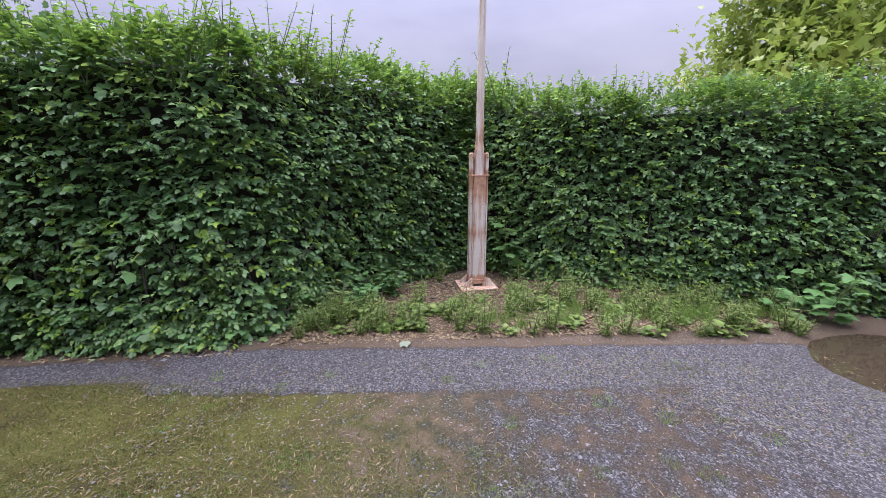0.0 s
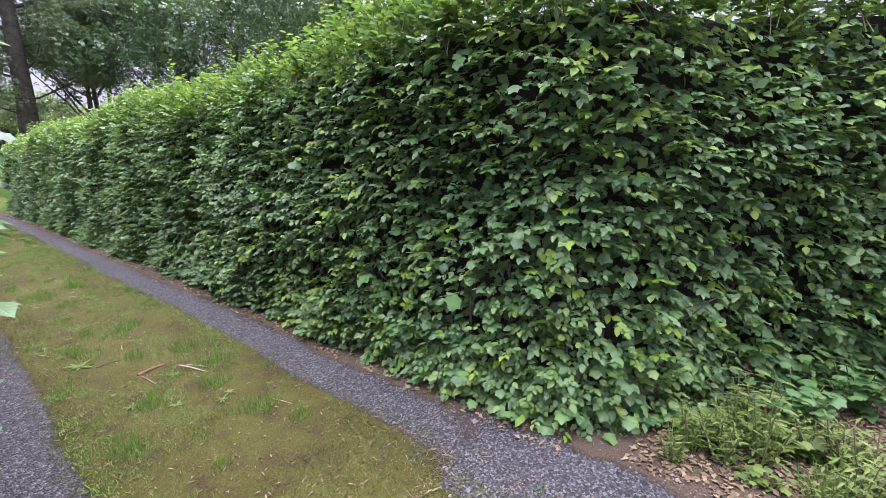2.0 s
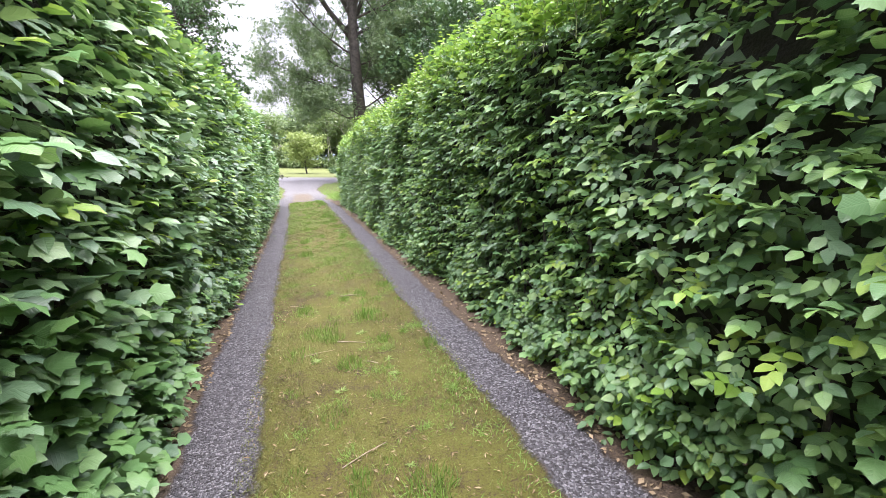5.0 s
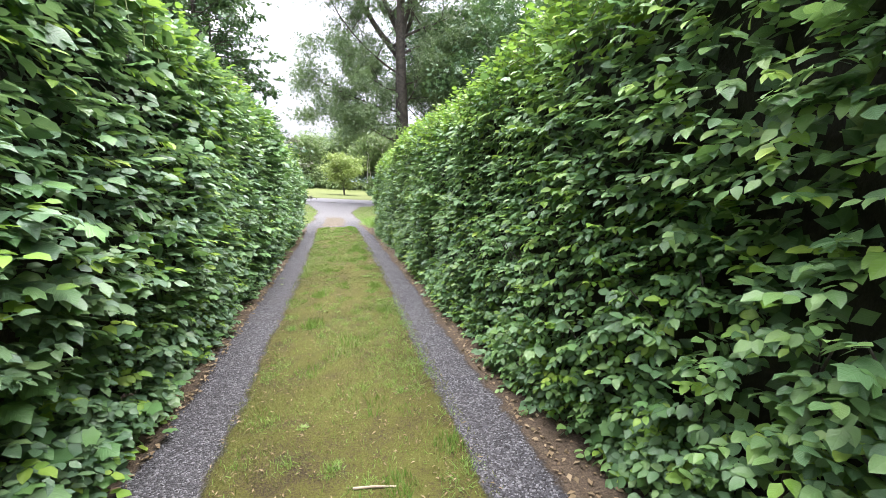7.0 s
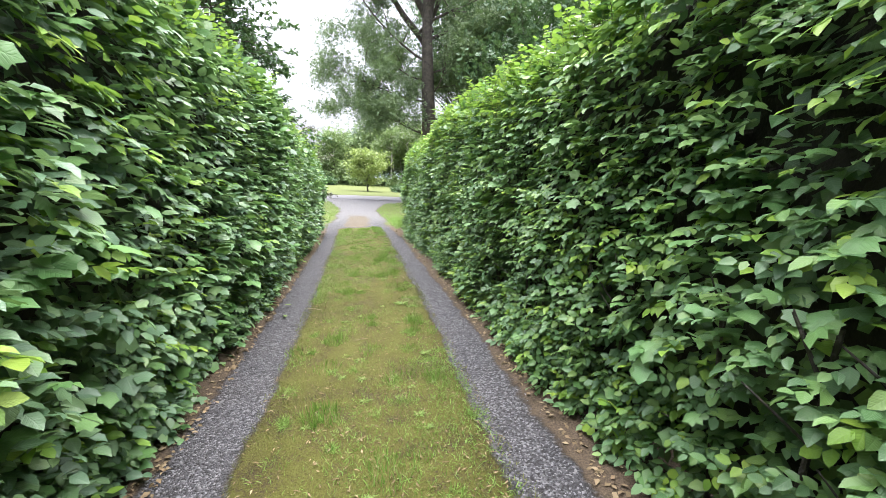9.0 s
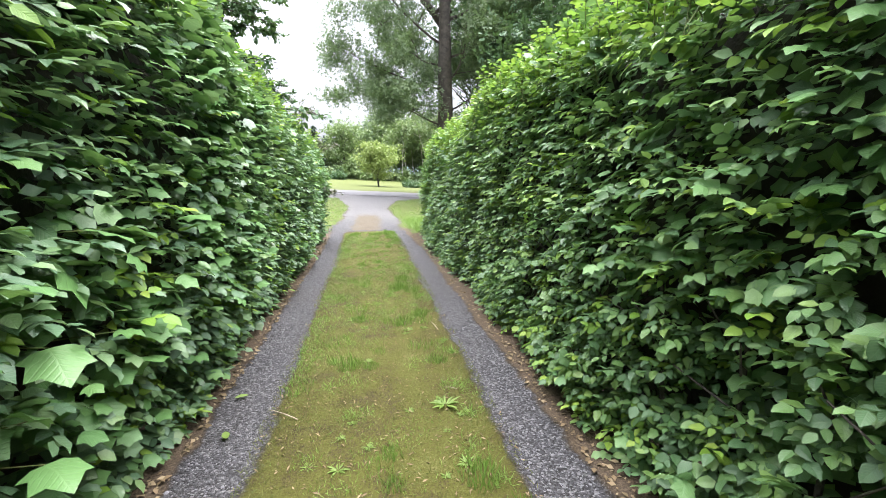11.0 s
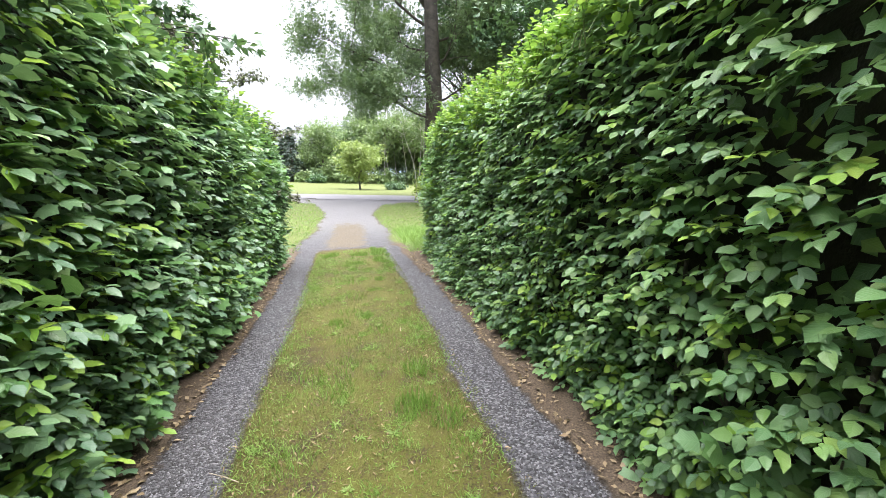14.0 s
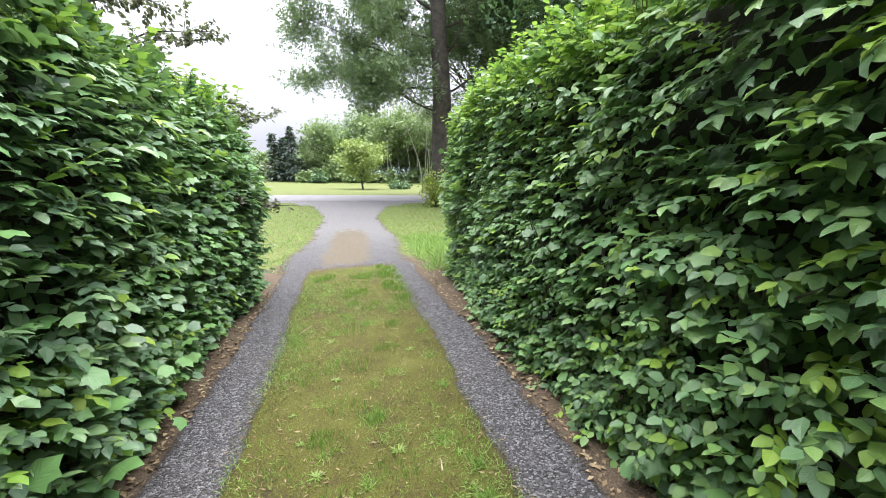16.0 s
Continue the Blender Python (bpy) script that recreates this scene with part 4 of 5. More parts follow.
def leafy_plant(name, label, at, stems, height, leaf, material, seed, kind="lobed", parts=True, spread=0.35, pairs=4, category="plant", group="", width=0.8):
    r = np.random.default_rng(seed)
    ob = thing(name, at, label, category, group)
    LP, LA, LN, LL, segs = [], [], [], [], []
    for _ in range(stems):
        th = r.uniform(0, 6.28)
        d = unit(np.array([math.cos(th) * spread, math.sin(th) * spread, 1.0]) + r.normal(0, 0.1, 3))
        h = height * r.uniform(0.6, 1.1)
        p0 = np.array([math.cos(th), math.sin(th), 0]) * r.uniform(0, 0.05)
        p0[2] = -0.02
        segs.append((p0, p0 + d * h, 0.006, 0.003))
        for j in range(pairs):
            u = (j + 1.0) / pairs
            for sgn in (0, 1):
                a = r.uniform(0, 0.6) + j * 1.57 + sgn * 3.14
                ax = np.array([math.cos(a), math.sin(a), r.uniform(-0.15, 0.4)])
                st = p0 + d * h * u
                foot_ = st + unit(ax) * leaf * 0.35
                segs.append((st, foot_, 0.002, 0.0015))
                LP.append(foot_), LA.append(ax), LN.append(np.array([0, 0, 1.0]) + r.normal(0, 0.25, 3)), LL.append(leaf * r.uniform(0.6, 1.15) * (1 - 0.3 * u * 0.5))
    child("stalk_mass", tubes("stalk_mass", segs, M_STEM, 4), ob, "", "stuff")
    if parts:
        for p, a, nrm, ln in zip(LP, LA, LN, LL):
            big_leaf("leaf", ob, p, a, nrm, ln, material, kind, width)
    else:
        L = np.array(LL)
        child("leaf_mass", leaves("leaf_mass", kind, np.array(LP), np.array(LA), np.array(LN), L, L * width, [material]), ob, "", "stuff")
    return ob


leafy_plant("maple_sapling", "young maple sapling with broad pale green leaves", (1.62, -7.05, 0), 4, 0.62, 0.21, M_MAPLE, 301, spread=0.45, pairs=4)
leafy_plant("maple_sapling", "small maple sapling under the yard hedge", (1.75, -6.75, 0), 3, 0.42, 0.16, M_MAPLE, 302, spread=0.5, pairs=3)
leafy_plant("hogweed", "broad-leaved hogweed in the shade behind the flagpole", (3.45, -4.10, 0), 3, 0.72, 0.24, M_MAPLE, 303, spread=0.3, pairs=3)
leafy_plant("raspberry_bush", "fresh green bramble clump against the hedge foot", (2.85, -2.35, 0), 12, 0.42, 0.10, M_MAPLE, 304, spread=0.6, pairs=4, parts=False)
leafy_plant("raspberry_bush", "fresh green bramble clump beside bare twigs", (2.45, -2.0, 0), 10, 0.36, 0.10, M_MAPLE, 305, spread=0.7, pairs=4, parts=False)
# weeds along the foot of the yard hedges
weed_a = leafy_plant("weed", "bright green leafy weed at the gravel edge", (1.95, -1.75, 0), 9, 0.26, 0.045, M_WEED, 310, "oval", False, 0.32, 8, "weed", "weeds in the yard", 0.38)
weed_b = leafy_plant("weed", "tall yellowish weed at the hedge foot", (2.2, -6.1, 0), 7, 0.32, 0.06, M_WEED, 311, "oval", False, 0.25, 8, "weed", "weeds in the yard", 0.34)
weed_c = leafy_plant("weed", "low spreading weed among dry leaves", (2.3, -3.1, 0), 7, 0.14, 0.075, M_WEED, 312, "lobed", False, 0.9, 3, "weed", "weeds in the yard")
rw = np.random.default_rng(320)
spots = [(1.75, -1.55), (1.85, -1.9), (2.05, -2.2), (2.25, -2.55), (1.95, -2.5), (1.75, -2.2), (2.2, -1.75), (1.7, -2.7)]
spots += [(2.55 - 0.11 * k + rw.uniform(-0.12, 0.12), -4.35 - 0.21 * k + rw.uniform(-0.1, 0.1)) for k in range(12)]
spots += [(2.30 - 0.10 * k + rw.uniform(-0.12, 0.12), -4.25 - 0.22 * k + rw.uniform(-0.1, 0.1)) for k in range(11)]
spots += [(2.65 - 0.10 * k + rw.uniform(-0.1, 0.1), -4.75 - 0.24 * k + rw.uniform(-0.1, 0.1)) for k in range(9)]
spots += [(1.62 + rw.uniform(0, 0.75), -1.45 - 0.13 * k) for k in range(11)]
spots += [(1.62 + rw.uniform(0, 0.9) - 0.035 * k * 0.5, -3.0 - 0.24 * k) for k in range(15)]
spots += [(1.55 + abs(rw.normal(0, 0.16)), -1.5 - 0.2 * k) for k in range(6)]
spots += [(1.50 - 0.045 * k * 0.5 + abs(rw.normal(0, 0.18)), -3.1 - 0.24 * k) for k in range(13)]
spots += [(2.5, -3.9), (2.75, -4.0), (2.15, -3.75), (1.9, -3.2), (2.1, -2.9), (2.5, -2.7), (3.3, -3.0)]
for k, (x, y) in enumerate(spots):
    src = (weed_a, weed_b, weed_a, weed_c)[k % 4] if k < 20 else (weed_a, weed_b, weed_c)[k % 3]
    copy_thing(src, pose(x, y, 0, rw.uniform(-6, 6), rw.uniform(-6, 6), rw.uniform(0, 360)) @ Matrix.Scale(rw.uniform(0.75, 1.35), 4))


def edge_grass():
    """Upright grass among the yard weeds."""
    r = np.random.default_rng(333)
    for k in range(46):
        y = -1.45 - 0.115 * k + r.uniform(-0.05, 0.05)
        if -3.1 < y < -2.7:
            continue
        x = 1.62 + abs(r.normal(0, 0.3)) - 0.05 * max(0, -y - 4.5)
        ob = thing("grass_tuft", (x, y, 0), "upright yellow-green grass tuft at the gravel edge", "grass tuft", "grass at the yard edge")
        child("blade_mass", blades("blade_mass", 70, r.uniform(0.14, 0.30), 0.07, M_TUFT, 340 + k, 0.35), ob, "", "stuff")


def blades(name, n, height, radius, material, seed, droop=0.5):
    r = np.random.default_rng(seed)
    th, rr = r.uniform(0, 6.28, n), radius * np.sqrt(r.uniform(0, 1, n))
    pos = np.stack([np.cos(th) * rr, np.sin(th) * rr, np.full(n, -0.005)], -1)
    lean = np.stack([np.cos(th), np.sin(th), np.zeros(n)], -1) * r.uniform(0.1, 1.0, (n, 1)) * droop + r.normal(0, 0.2, (n, 3))
    ax = unit(np.array([[0, 0, 1.0]]) + lean)
    nm = np.stack([np.cos(th), np.sin(th), np.full(n, 0.3)], -1) + r.normal(0, 0.4, (n, 3))
    L = height * r.uniform(0.45, 1.1, n)
    return leaves(name, "grass", pos, ax, nm, L, r.uniform(0.003, 0.006, n), [material])


edge_grass()


def tuft(label, n, height, radius, seed, at):
    ob = thing("grass_tuft", at, label, "grass tuft", "tufts on the strip")
    child("blade_mass", blades("blade_mass", n, height, radius, M_TUFT, seed), ob, "", "stuff")
    return ob


def ground_z(x, y):
    dx = x - float(centre(np.array(y)))
    return 0.018 if -0.5 < dx < 0.5 and 0 < y < 20 else 0.0


def rosette(at, seed):
    r = np.random.default_rng(seed)
    ob = thing("rosette_weed", at, "flat dandelion rosette in the moss", "weed", "rosettes on the strip")
    for k in range(15):
        a = k * 2.399 + r.uniform(-0.3, 0.3)
        big_leaf("leaf", ob, (0.01 * math.cos(a), 0.01 * math.sin(a), 0.004), (math.cos(a), math.sin(a), r.uniform(0.1, 0.5)), (-math.cos(a) * 0.3, -math.sin(a) * 0.3, 1), r.uniform(0.06, 0.12), M_WEED, "oval", 0.24)
    return ob


tuft_a = tuft("upright green grass tuft in the mossy strip", 150, 0.085, 0.10, 401, (-0.17, 11.85, 0.015))
tuft_b = tuft("thin straggling grass tuft in the mossy strip", 70, 0.06, 0.11, 402, (0.5, 12.8, 0.015))
ros_a, ros_b = rosette((0.48, 11.15, 0.018), 403), rosette((-0.18, 2.5, 0.018), 404)
rt = np.random.default_rng(410)
for k in range(150):
    y = rt.uniform(0.2, 20.0)
    x = float(centre(np.array(y))) + rt.uniform(-0.58, 0.6)
    copy_thing(tuft_a if k % 3 == 0 else tuft_b, pose(x, y, ground_z(x, y) - 0.003, 0, 0, rt.uniform(0, 360)) @ Matrix.Scale(rt.uniform(0.55, 1.25), 4))
for k in range(110):
    y = rt.uniform(0.8, 19.5)
    x = float(centre(np.array(y))) + rt.uniform(-0.55, 0.55)
    copy_thing(ros_a if k % 2 else ros_b, pose(x, y, ground_z(x, y) - 0.002, 0, 0, rt.uniform(0, 360)) @ Matrix.Scale(rt.uniform(0.25, 0.55), 4))
for k in range(15):   # the greener patch where the strip ends
    y = rt.uniform(18.2, 20.5)
    x = rt.uniform(-0.25, 0.5)
    copy_thing(tuft_a, pose(x, y, 0.012, 0, 0, rt.uniform(0, 360)) @ Matrix.Scale(rt.uniform(0.6, 1.1), 4))
for k in range(30):   # sparse tufts in the yard gravel
    x, y = rt.uniform(-0.6, 1.0), rt.uniform(-5.2, -0.8)
    copy_thing(tuft_b, pose(x, y, -0.002, 0, 0, rt.uniform(0, 360)) @ Matrix.Scale(rt.uniform(0.4, 0.8), 4))


def grass_cover():
    """Short moss and grass over the strip, the lane's verges and the lawns beyond."""
    r = np.random.default_rng(420)

    def cover(name, label, x, y, z, h, material, w=(0.002, 0.0045)):
        n = len(x)
        pos = np.stack([x, y, z - 0.003], -1)
        ax = unit(np.array([[0, 0, 0.85]]) + r.normal(0, 0.75, (n, 3)) * np.array([1, 1, 0.2]))
        L = h * r.uniform(0.5, 1.3, n)
        me = leaves(name, "grass", pos, ax, np.array([[0, 0, 0.8]]) + r.normal(0, 0.6, (n, 3)), L, r.uniform(*w, n), [material])
        tagged(new(name, me), label, "grass", "", "stuff")

    n = 130000
    y = r.uniform(-1.6, 20.4, n)
    dx = r.uniform(-0.72, 0.74, n)
    keep = (wave(dx, y, 77, 8, 0.3, 3.0) + r.normal(0, 0.45, n) > -0.2) & ((y > -0.8) | (dx < 0.5))
    y, dx = y[keep], dx[keep]
    edge = 1 - step(0.5, 0.72, np.abs(dx))
    cover("grass", "short yellow-green moss and grass between wheel tracks", centre(y) + dx, y, 0.016 * edge * step(-1, 1, y), 0.020 + 0.012 * r.uniform(0, 1, len(y)), M_GRASS)
    n = 110000
    y = r.uniform(0.0, 20.4, n)
    dx = r.uniform(-0.66, 0.68, n)
    k = wave(dx, y, 78, 8, 0.35, 2.4) + r.normal(0, 0.25, n) + 0.6 * step(11, 19, y) > 0.36
    y, dx = y[k], dx[k]
    cover("grass", "patches of greener grass among the moss", centre(y) + dx, y, np.full(len(y), 0.012), 0.035, M_TUFT, (0.0025, 0.005))
    n = 36000
    x, y = r.uniform(-0.9, 0.8, n), r.uniform(-5.0, 0.2, n)
    k = wave(x, y, 79, 8, 0.3, 2.4) + r.normal(0, 0.3, n) > 0.15 + 0.5 * (1 - step(-4.5, -1.5, y))
    x, y = x[k], y[k]
    cover("grass", "thin yellowed grass at the yard edge", x, y, np.full(len(y), 0.0), 0.036, M_GRASS, (0.003, 0.006))
    cy = r.uniform(1.0, 20, 220)
    cd = r.uniform(-0.6, 0.62, 220)
    spread = r.uniform(0.015, 0.06, 220)
    i = r.integers(0, 220, 20000)
    y = cy[i] + r.normal(0, 1, 20000) * spread[i]
    x = centre(y) + cd[i] + r.normal(0, 1, 20000) * spread[i]
    cover("grass", "loose tufts of longer green grass in the moss", x, y, np.full(20000, 0.012), 0.05, M_TUFT, (0.002, 0.004))
    n = 26000
    y = r.uniform(20.6, 36, n) ** 1.0
    x = r.uniform(-7, 8, n)
    half = np.interp(y, [20, 30, 34, 36.2], [1.1, 1.0, 1.75, 4.6])
    mid = np.interp(y, [20, 29, 36], [-0.22, -0.42, -0.6])
    k = np.abs(x - mid) > half
    x, y = x[k], y[k]
    cover("lawn_grass", "longer bright green grass beside the drive", x, y, terrain(x, y), 0.09, M_TUFT, (0.008, 0.018))
    n = 5000
    x, y = r.uniform(0.95, 3.2, n), r.uniform(19.7, 24, n)
    cover("verge_grass", "tall grass at the hedge end", x, y, terrain(x, y), 0.26, M_TUFT, (0.006, 0.012))


grass_cover()


def litter():
    r = np.random.default_rng(430)
    n = 19000
    x, y = 1.35 + 2.3 * r.beta(0.95, 1.15, n), r.uniform(-6.8, -1.3, n)
    k = (x > 1.42 - 0.0 * (y + 2)) & (x < np.interp(y, [-6.8, -5.9, -4.6, -3.6, -2.6, -1.5], [2.3, 2.7, 3.2, 3.8, 3.4, 2.4]))
    x, y = x[k], y[k]
    ye = r.uniform(-1, 20, 4200)
    side = r.uniform(0, 1, 4200) < 0.5
    xe = centre(ye) + np.where(side, 1.04 + np.abs(r.normal(0, 0.12, 4200)), -1.04 - np.abs(r.normal(0, 0.10, 4200)))
    ys = r.uniform(-2.5, 20, 8000)
    xs = centre(ys) + r.uniform(-0.7, 0.72, 8000)
    x, y = np.concatenate([x, xe, xs]), np.concatenate([y, ye, ys])
    zl = np.concatenate([np.full(len(x) - 8000, 0.008), np.full(8000, 0.026)])
    n = len(x)
    th = r.uniform(0, 6.28, n)
    ax = np.stack([np.cos(th), np.sin(th), r.normal(0, 0.18, n)], -1)
    L = r.uniform(0.016, 0.050, n) * np.where(zl > 0.02, 0.8, 1.0)
    me = leaves("leaf_litter", "simple", np.stack([x, y, zl], -1), ax, np.array([[0, 0, 1.0]]) + r.normal(0, 0.35, (n, 3)), L, L * np.where(zl > 0.02, 0.3, 0.7), [M_DRYLEAF])
    tagged(new("leaf_litter", me), "brown dry leaves strewn under the hedges", "leaf litter", "", "stuff")
    # straw and thin dead blades between the yard's gravel and moss
    n = 11000
    x, y = r.uniform(-1.0, 1.05, n), r.uniform(-6.4, 0.0, n)
    k = wave(x, y, 81, 8, 0.4, 3.0) + r.normal(0, 0.4, n) > 0.0
    x, y = x[k], y[k]
    n = len(x)
    th = r.uniform(0, 6.28, n)
    L = r.uniform(0.02, 0.06, n)
    me = leaves("straw", "grass", np.stack([x, y, np.full(n, 0.008)], -1), np.stack([np.cos(th), np.sin(th), r.uniform(0.0, 0.35, n)], -1), np.array([[0, 0, 1.0]]) + r.normal(0, 0.3, (n, 3)), L, r.uniform(0.003, 0.006, n), [M_DRYLEAF, M_GRASS], (r.uniform(0, 1, n) < 0.5).astype(int))
    tagged(new("straw", me), "dry straw and dead blades on the yard gravel", "straw", "", "stuff")
    # loose stones on the gravel
    n = 30000
    y = np.where(r.uniform(0, 1, n) < 0.45, r.uniform(-7.2, 0, n), r.uniform(0, 20, n))
    lane = y > 0
    right = r.uniform(0, 1, n) < 0.5
    x = np.where(lane, centre(y) + np.where(right, r.uniform(0.66, 1.06, n), r.uniform(-1.06, -0.64, n)), r.uniform(-0.8, 1.5, n) - 0.05 * y * 0)
    o = np.array([(1, 0, 0), (0, 1, 0), (-1, 0, 0), (0, -1, 0), (0, 0, 1)], float)
    t = np.array([(0, 1, 4), (1, 2, 4), (2, 3, 4), (3, 0, 4)])
    size = r.lognormal(-5.4, 0.36, (n, 1, 1))
    v = o[None] * size * r.uniform(0.6, 1.3, (n, 5, 3)) * np.array([1, 1, 0.65])
    a = r.uniform(0, 6.28, n)
    c, s = np.cos(a)[:, None], np.sin(a)[:, None]
    v = np.stack([v[:, :, 0] * c - v[:, :, 1] * s, v[:, :, 0] * s + v[:, :, 1] * c, v[:, :, 2]], -1)
    zg = np.where(lane, -0.012, np.where(((x - 0.62) / 0.8) ** 2 + ((y + 7.05) / 1.05) ** 2 < 1, -0.09, 0.0))
    v = v + np.stack([x, y, zg + 0.002], -1)[:, None]
    f = t[None] + (np.arange(n) * 5)[:, None, None]
    tagged(new("gravel", raw_mesh("gravel", v.reshape(-1, 3), f.reshape(-1, 3), [M_STONE], None, False)), "loose grey crushed stones on the wheel tracks", "gravel", "", "stuff")


litter()


def stick(name, label, a, b, rad, material, group=""):
    a, b = np.array(a, float), np.array(b, float)
    mid = (a + b) / 2 + np.array([0, 0, 0.006])
    o = (a + b) / 2
    ob = new(name, tubes(name, [(a - o, mid - o, rad, rad * 0.9), (mid - o, b - o, rad * 0.9, rad * 0.6)], material, 6))
    ob.matrix_world = Matrix.Translation(o)
    return tagged(ob, label, "stick", group)


Z = 0.024
stick("wood_splinter", "broken piece of reddish wood on the moss", (0.07, 1.96, Z), (0.27, 2.0, Z), 0.014, M_REDWOOD)
stick("twig", "pale dry twig lying on the grass strip", (0.34, 1.87, Z), (0.42, 1.60, Z), 0.006, M_TWIG, "fallen twigs")
stick("twig", "pale dry twig lying on the grass strip", (0.37, 1.84, Z), (0.47, 1.64, Z), 0.005, M_TWIG, "fallen twigs")
stick("twig", "thin dry twig lying on the grass strip", (0.08, 1.93, Z), (0.11, 1.70, Z), 0.004, M_TWIG, "fallen twigs")
stick("twig", "dark thin twig beside a rosette weed", (-0.10, 2.38, Z), (0.08, 2.38, Z), 0.004, M_BARK, "fallen twigs")
stick("twig", "pale dry twig lying on the grass strip", (0.05, 5.04, Z), (0.27, 4.92, Z), 0.004, M_TWIG, "fallen twigs")
stick("twig", "thick pale twig across the grass strip", (0.33, 1.88, Z), (0.42, 1.59, Z), 0.008, M_TWIG, "fallen twigs")
stick("twig", "thick weathered twig across the grass strip", (0.17, 6.29, Z), (0.38, 6.25, Z), 0.007, M_TWIG, "fallen twigs")
rs = np.random.default_rng(440)
for k in range(26):
    if k < 14:
        y = rs.uniform(0.5, 18)
        x = float(centre(np.array(y))) + rs.uniform(-0.6, 0.6)
        z = Z - 0.004
    else:
        x, y, z = rs.uniform(2.2, 3.3), rs.uniform(-4.4, -2.0), 0.012
    a, ln = rs.uniform(0, 3.14), rs.uniform(0.08, 0.3) if k < 14 else rs.uniform(0.2, 0.55)
    stick("twig", "small dry twig on the ground", (x, y, z), (x + ln * math.cos(a), y + ln * math.sin(a), z), rs.uniform(0.0025, 0.005), M_TWIG, "fallen twigs")
fl = thing("fallen_leaf", (1.33, -2.59, 0.006), "pale underside of a fallen maple leaf", "leaf")
big_leaf("blade", fl, (0, 0, 0.012), (0.3, 1, 0), (0, 0, 1), 0.13, M_PALELEAF)
for x, y, a in ((-0.92, 11.54, 0.4), (-0.81, 11.06, 2.0)):
    fl = thing("fallen_leaf", (x, y, 0.0), "wilted pale leaf on the gravel track", "leaf")
    big_leaf("blade", fl, (0, 0, 0.012), (math.cos(a), math.sin(a), 0), (0, 0, 1), 0.09, M_WEED, "oval", 0.6)


def maple_branch(at, seed, n=20, out=(1, -0.2, 0.1), leaf=0.17):
    r = np.random.default_rng(seed)
    ob = thing("maple_branch", at, "maple branch with broad pale leaves reaching out of the hedge", "branch", "maple branches")
    segs = []
    for k in range(n):
        p = np.array([-np.sign(out[0]) * r.uniform(-0.02, 0.20) - (0.1 if at[2] < 0.6 else 0), r.uniform(-0.55, 0.55), r.uniform(-0.3, 0.42)])
        ax = unit(np.array(out, float) + r.normal(0, 0.5, 3) - np.array([0, 0, 0.35]))
        q = p + ax * 0.08
        segs.append((p - np.array([0.2, 0, 0.03]), q, 0.003, 0.002))
        big_leaf("leaf", ob, q, ax, np.array([0.6, 0, 1.0]) + r.normal(0, 0.25, 3), leaf * r.uniform(0.55, 1.1), M_MAPLE)
    child("stalk_mass", tubes("stalk_mass", segs, M_STEM, 4), ob, "", "stuff")


maple_branch((-0.86, 10.45, 0.95), 501, 30)
maple_branch((-0.95, 15.6, 0.45), 502, 22, leaf=0.14)
maple_branch((-0.90, 6.4, 0.55), 503, 18, leaf=0.13)
maple_branch((-0.85, 2.6, 1.5), 504, 22, leaf=0.14)
maple_branch((1.36, 0.25, 0.65), 505, 6, (-1, -0.2, 0.1), 0.15)


# loose leafy branches standing over the clipped tops near the yard
for k, (x, y, z, h) in enumerate([(3.95, -3.95, 2.45, 0.75), (2.75, -1.75, 2.55, 0.7), (2.3, -1.25, 2.6, 0.8), (1.95, -0.6, 2.6, 0.8), (1.9, 0.1, 2.6, 0.7), (1.85, 0.6, 2.6, 0.75), (1.85, 1.3, 2.6, 0.65), (2.5, -1.5, 2.6, 0.6), (2.05, -0.9, 2.6, 0.65),
                                  (3.1, -5.3, 2.3, 0.4), (2.7, -6.4, 2.3, 0.45), (3.4, -4.6, 2.3, 0.35), (1.8, 2.6, 2.55, 0.4), (2.3, -7.3, 2.35, 0.45)]):
    leafy_plant("hedge_shoot", "loose leafy shoot growing above the clipped hedge", (x, y, z), 5, h, 0.062, M_YOUNG, 600 + k, "oval", False, 0.38, 9, "shoot", "loose hedge shoots", 0.78)


# ---- beyond the lane ----
for k, (x, y, h) in enumerate([(4.7, 47, 6.0), (5.05, 48, 6.4), (5.4, 47.5, 6.2)]):
    tree("birch_sapling", "slender pale-stemmed sapling by the road", (x, y), h, 0.055, 520 + k, M_LIGHTTREE, M_BIRCH, 0.16, 12, 0.35, levels=1, first=0.75, limbs=8, group="birch saplings")
for k in range(9):
    x = 4.2 + k * 1.3
    tree("birch_tree", "pale-stemmed birch at the dark wood edge", (x, 84 + (k * 7 % 5)), 9.5, 0.10, 540 + k, M_LIGHTTREE, M_BIRCH, 0.45, 24, 0.6, levels=1, first=0.55, limbs=14, group="birches")


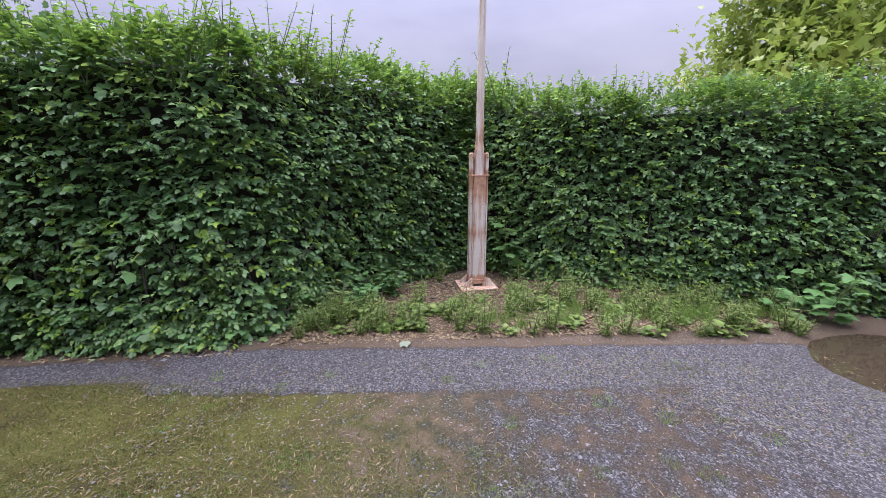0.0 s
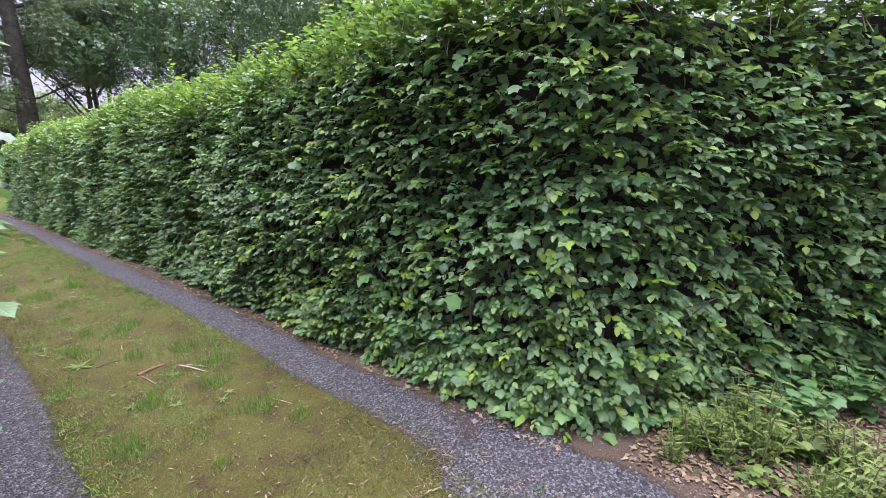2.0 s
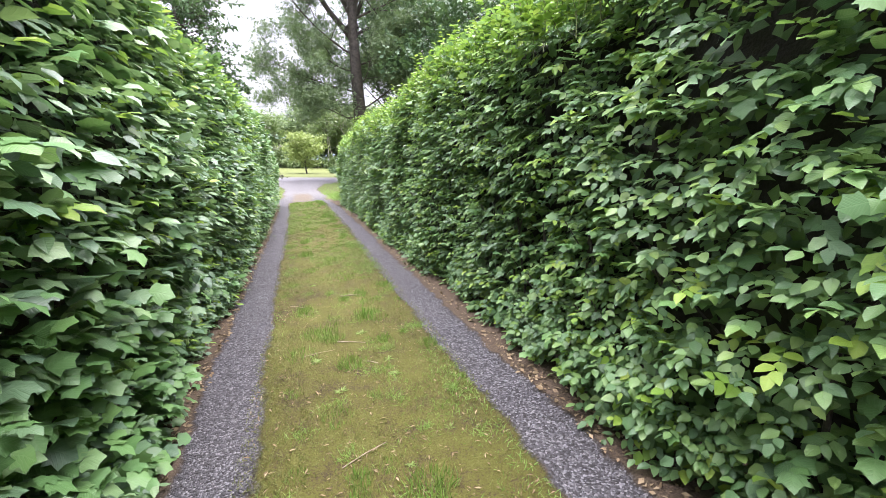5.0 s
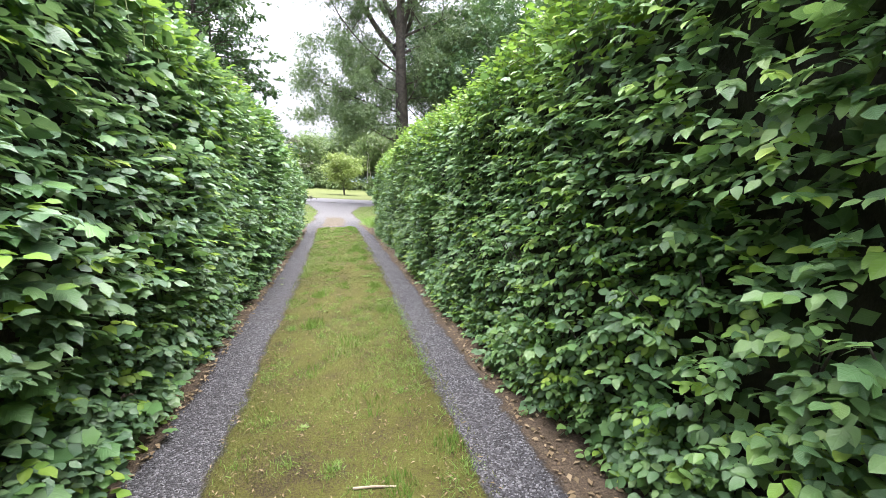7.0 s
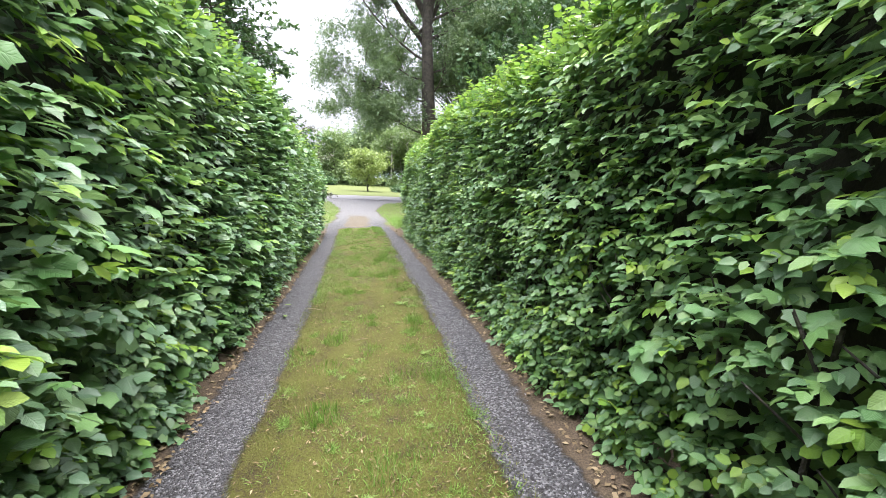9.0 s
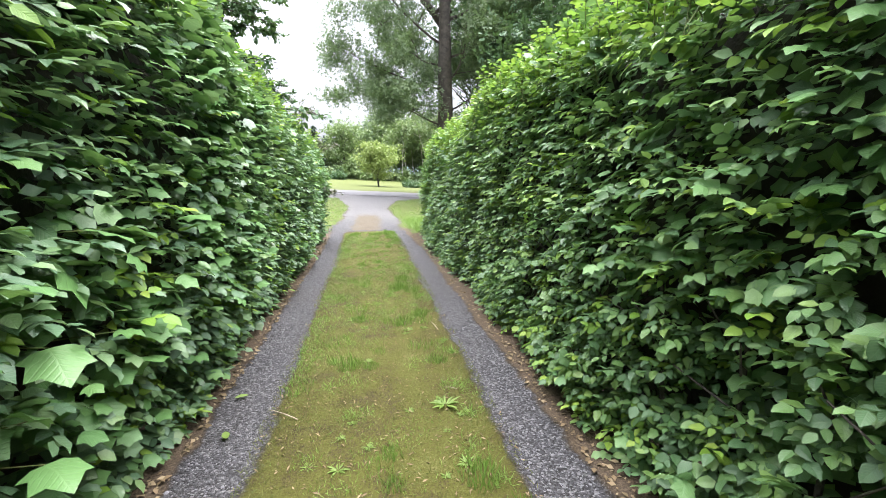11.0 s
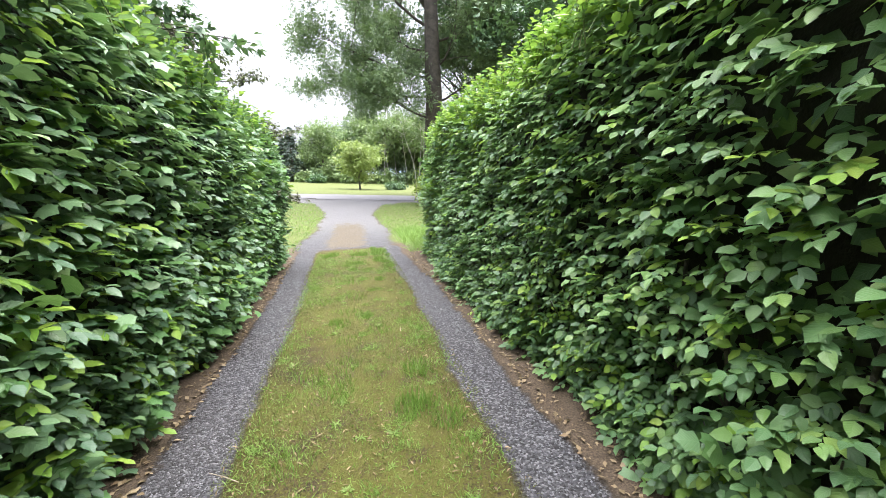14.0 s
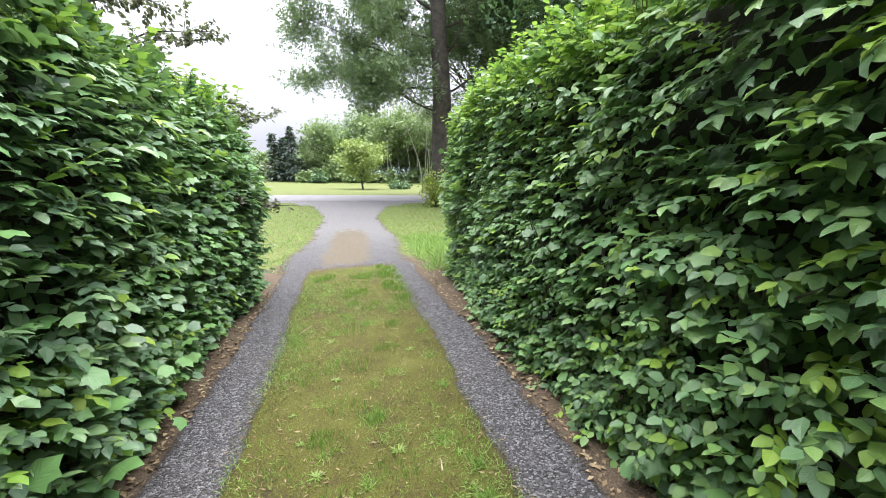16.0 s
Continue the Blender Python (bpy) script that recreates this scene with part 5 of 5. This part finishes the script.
def shrub(name, label, at, radius, height, seed, material, leaf=0.12, n=1400):
    r = np.random.default_rng(seed)
    z = float(terrain(np.array(at[0]), np.array(at[1])))
    ob = thing(name, (at[0], at[1], z), label, "shrub")
    segs, tips = [], []
    for k in range(22):
        a, e = r.uniform(0, 6.28), r.uniform(0.3, 1.4)
        d = np.array([math.cos(a) * math.cos(e) * radius, math.sin(a) * math.cos(e) * radius, math.sin(e) * height]) * r.uniform(0.6, 1.0)
        segs.append((np.array([0, 0, -0.05]), d, 0.015, 0.004))
        tips += [d, d * 0.75, d * 0.5]
    child("stem_mass", tubes("stem_mass", segs, M_BARK, 5), ob, "", "stuff")
    c = np.array(tips)[r.integers(0, len(tips), n)]
    pos = c + r.normal(0, 1, (n, 3)) * np.array([radius, radius, height]) * 0.16
    pos[:, 2] = np.maximum(pos[:, 2], 0.05)
    L = leaf * r.uniform(0.6, 1.3, n)
    child("crown", leaves("crown", "oval", pos, r.normal(0, 1, (n, 3)), np.array([[0, 0, 1.0]]) + r.normal(0, 0.5, (n, 3)), L, L * 0.75, [material]), ob, "", "stuff")


shrub("shrub", "light green shrub under the roadside tree", (3.4, 37.5 - 4), 0.8, 1.7, 560, M_YELLOWTREE)
shrub("shrub", "leafy undergrowth at the trunk foot", (4.6, 34.6), 0.9, 1.1, 561, M_TREE)
shrub("shrub", "low dark clipped bush on the field", (4.2, 62), 1.5, 0.9, 562, M_DARKTREE, 0.2, 1800)
shrub("shrub", "low dark clipped bush on the field", (-6.5, 80), 1.8, 1.2, 563, M_DARKTREE, 0.3, 1800)


for k in range(16):
    shrub("undergrowth_shrub", "bushy undergrowth along the wood edge", (-9 + 1.7 * k, 82.5 + (k * 5 % 4)), 1.9, 1.6 + 0.5 * (k % 3), 570 + k, M_TREE if k % 2 else M_LIGHTTREE, 0.42, 650)


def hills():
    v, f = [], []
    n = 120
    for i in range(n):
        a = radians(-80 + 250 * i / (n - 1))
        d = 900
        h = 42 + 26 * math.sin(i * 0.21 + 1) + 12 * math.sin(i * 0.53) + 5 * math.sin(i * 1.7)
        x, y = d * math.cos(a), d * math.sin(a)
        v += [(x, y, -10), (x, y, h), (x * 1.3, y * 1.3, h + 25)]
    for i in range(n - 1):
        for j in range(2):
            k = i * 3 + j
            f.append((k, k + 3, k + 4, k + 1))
    tagged(new("backdrop", raw_mesh("backdrop", np.array(v), np.array(f), [M_HILL])), "wooded hills with blue haze put into their colour", "hills", "", "structure")


hills()
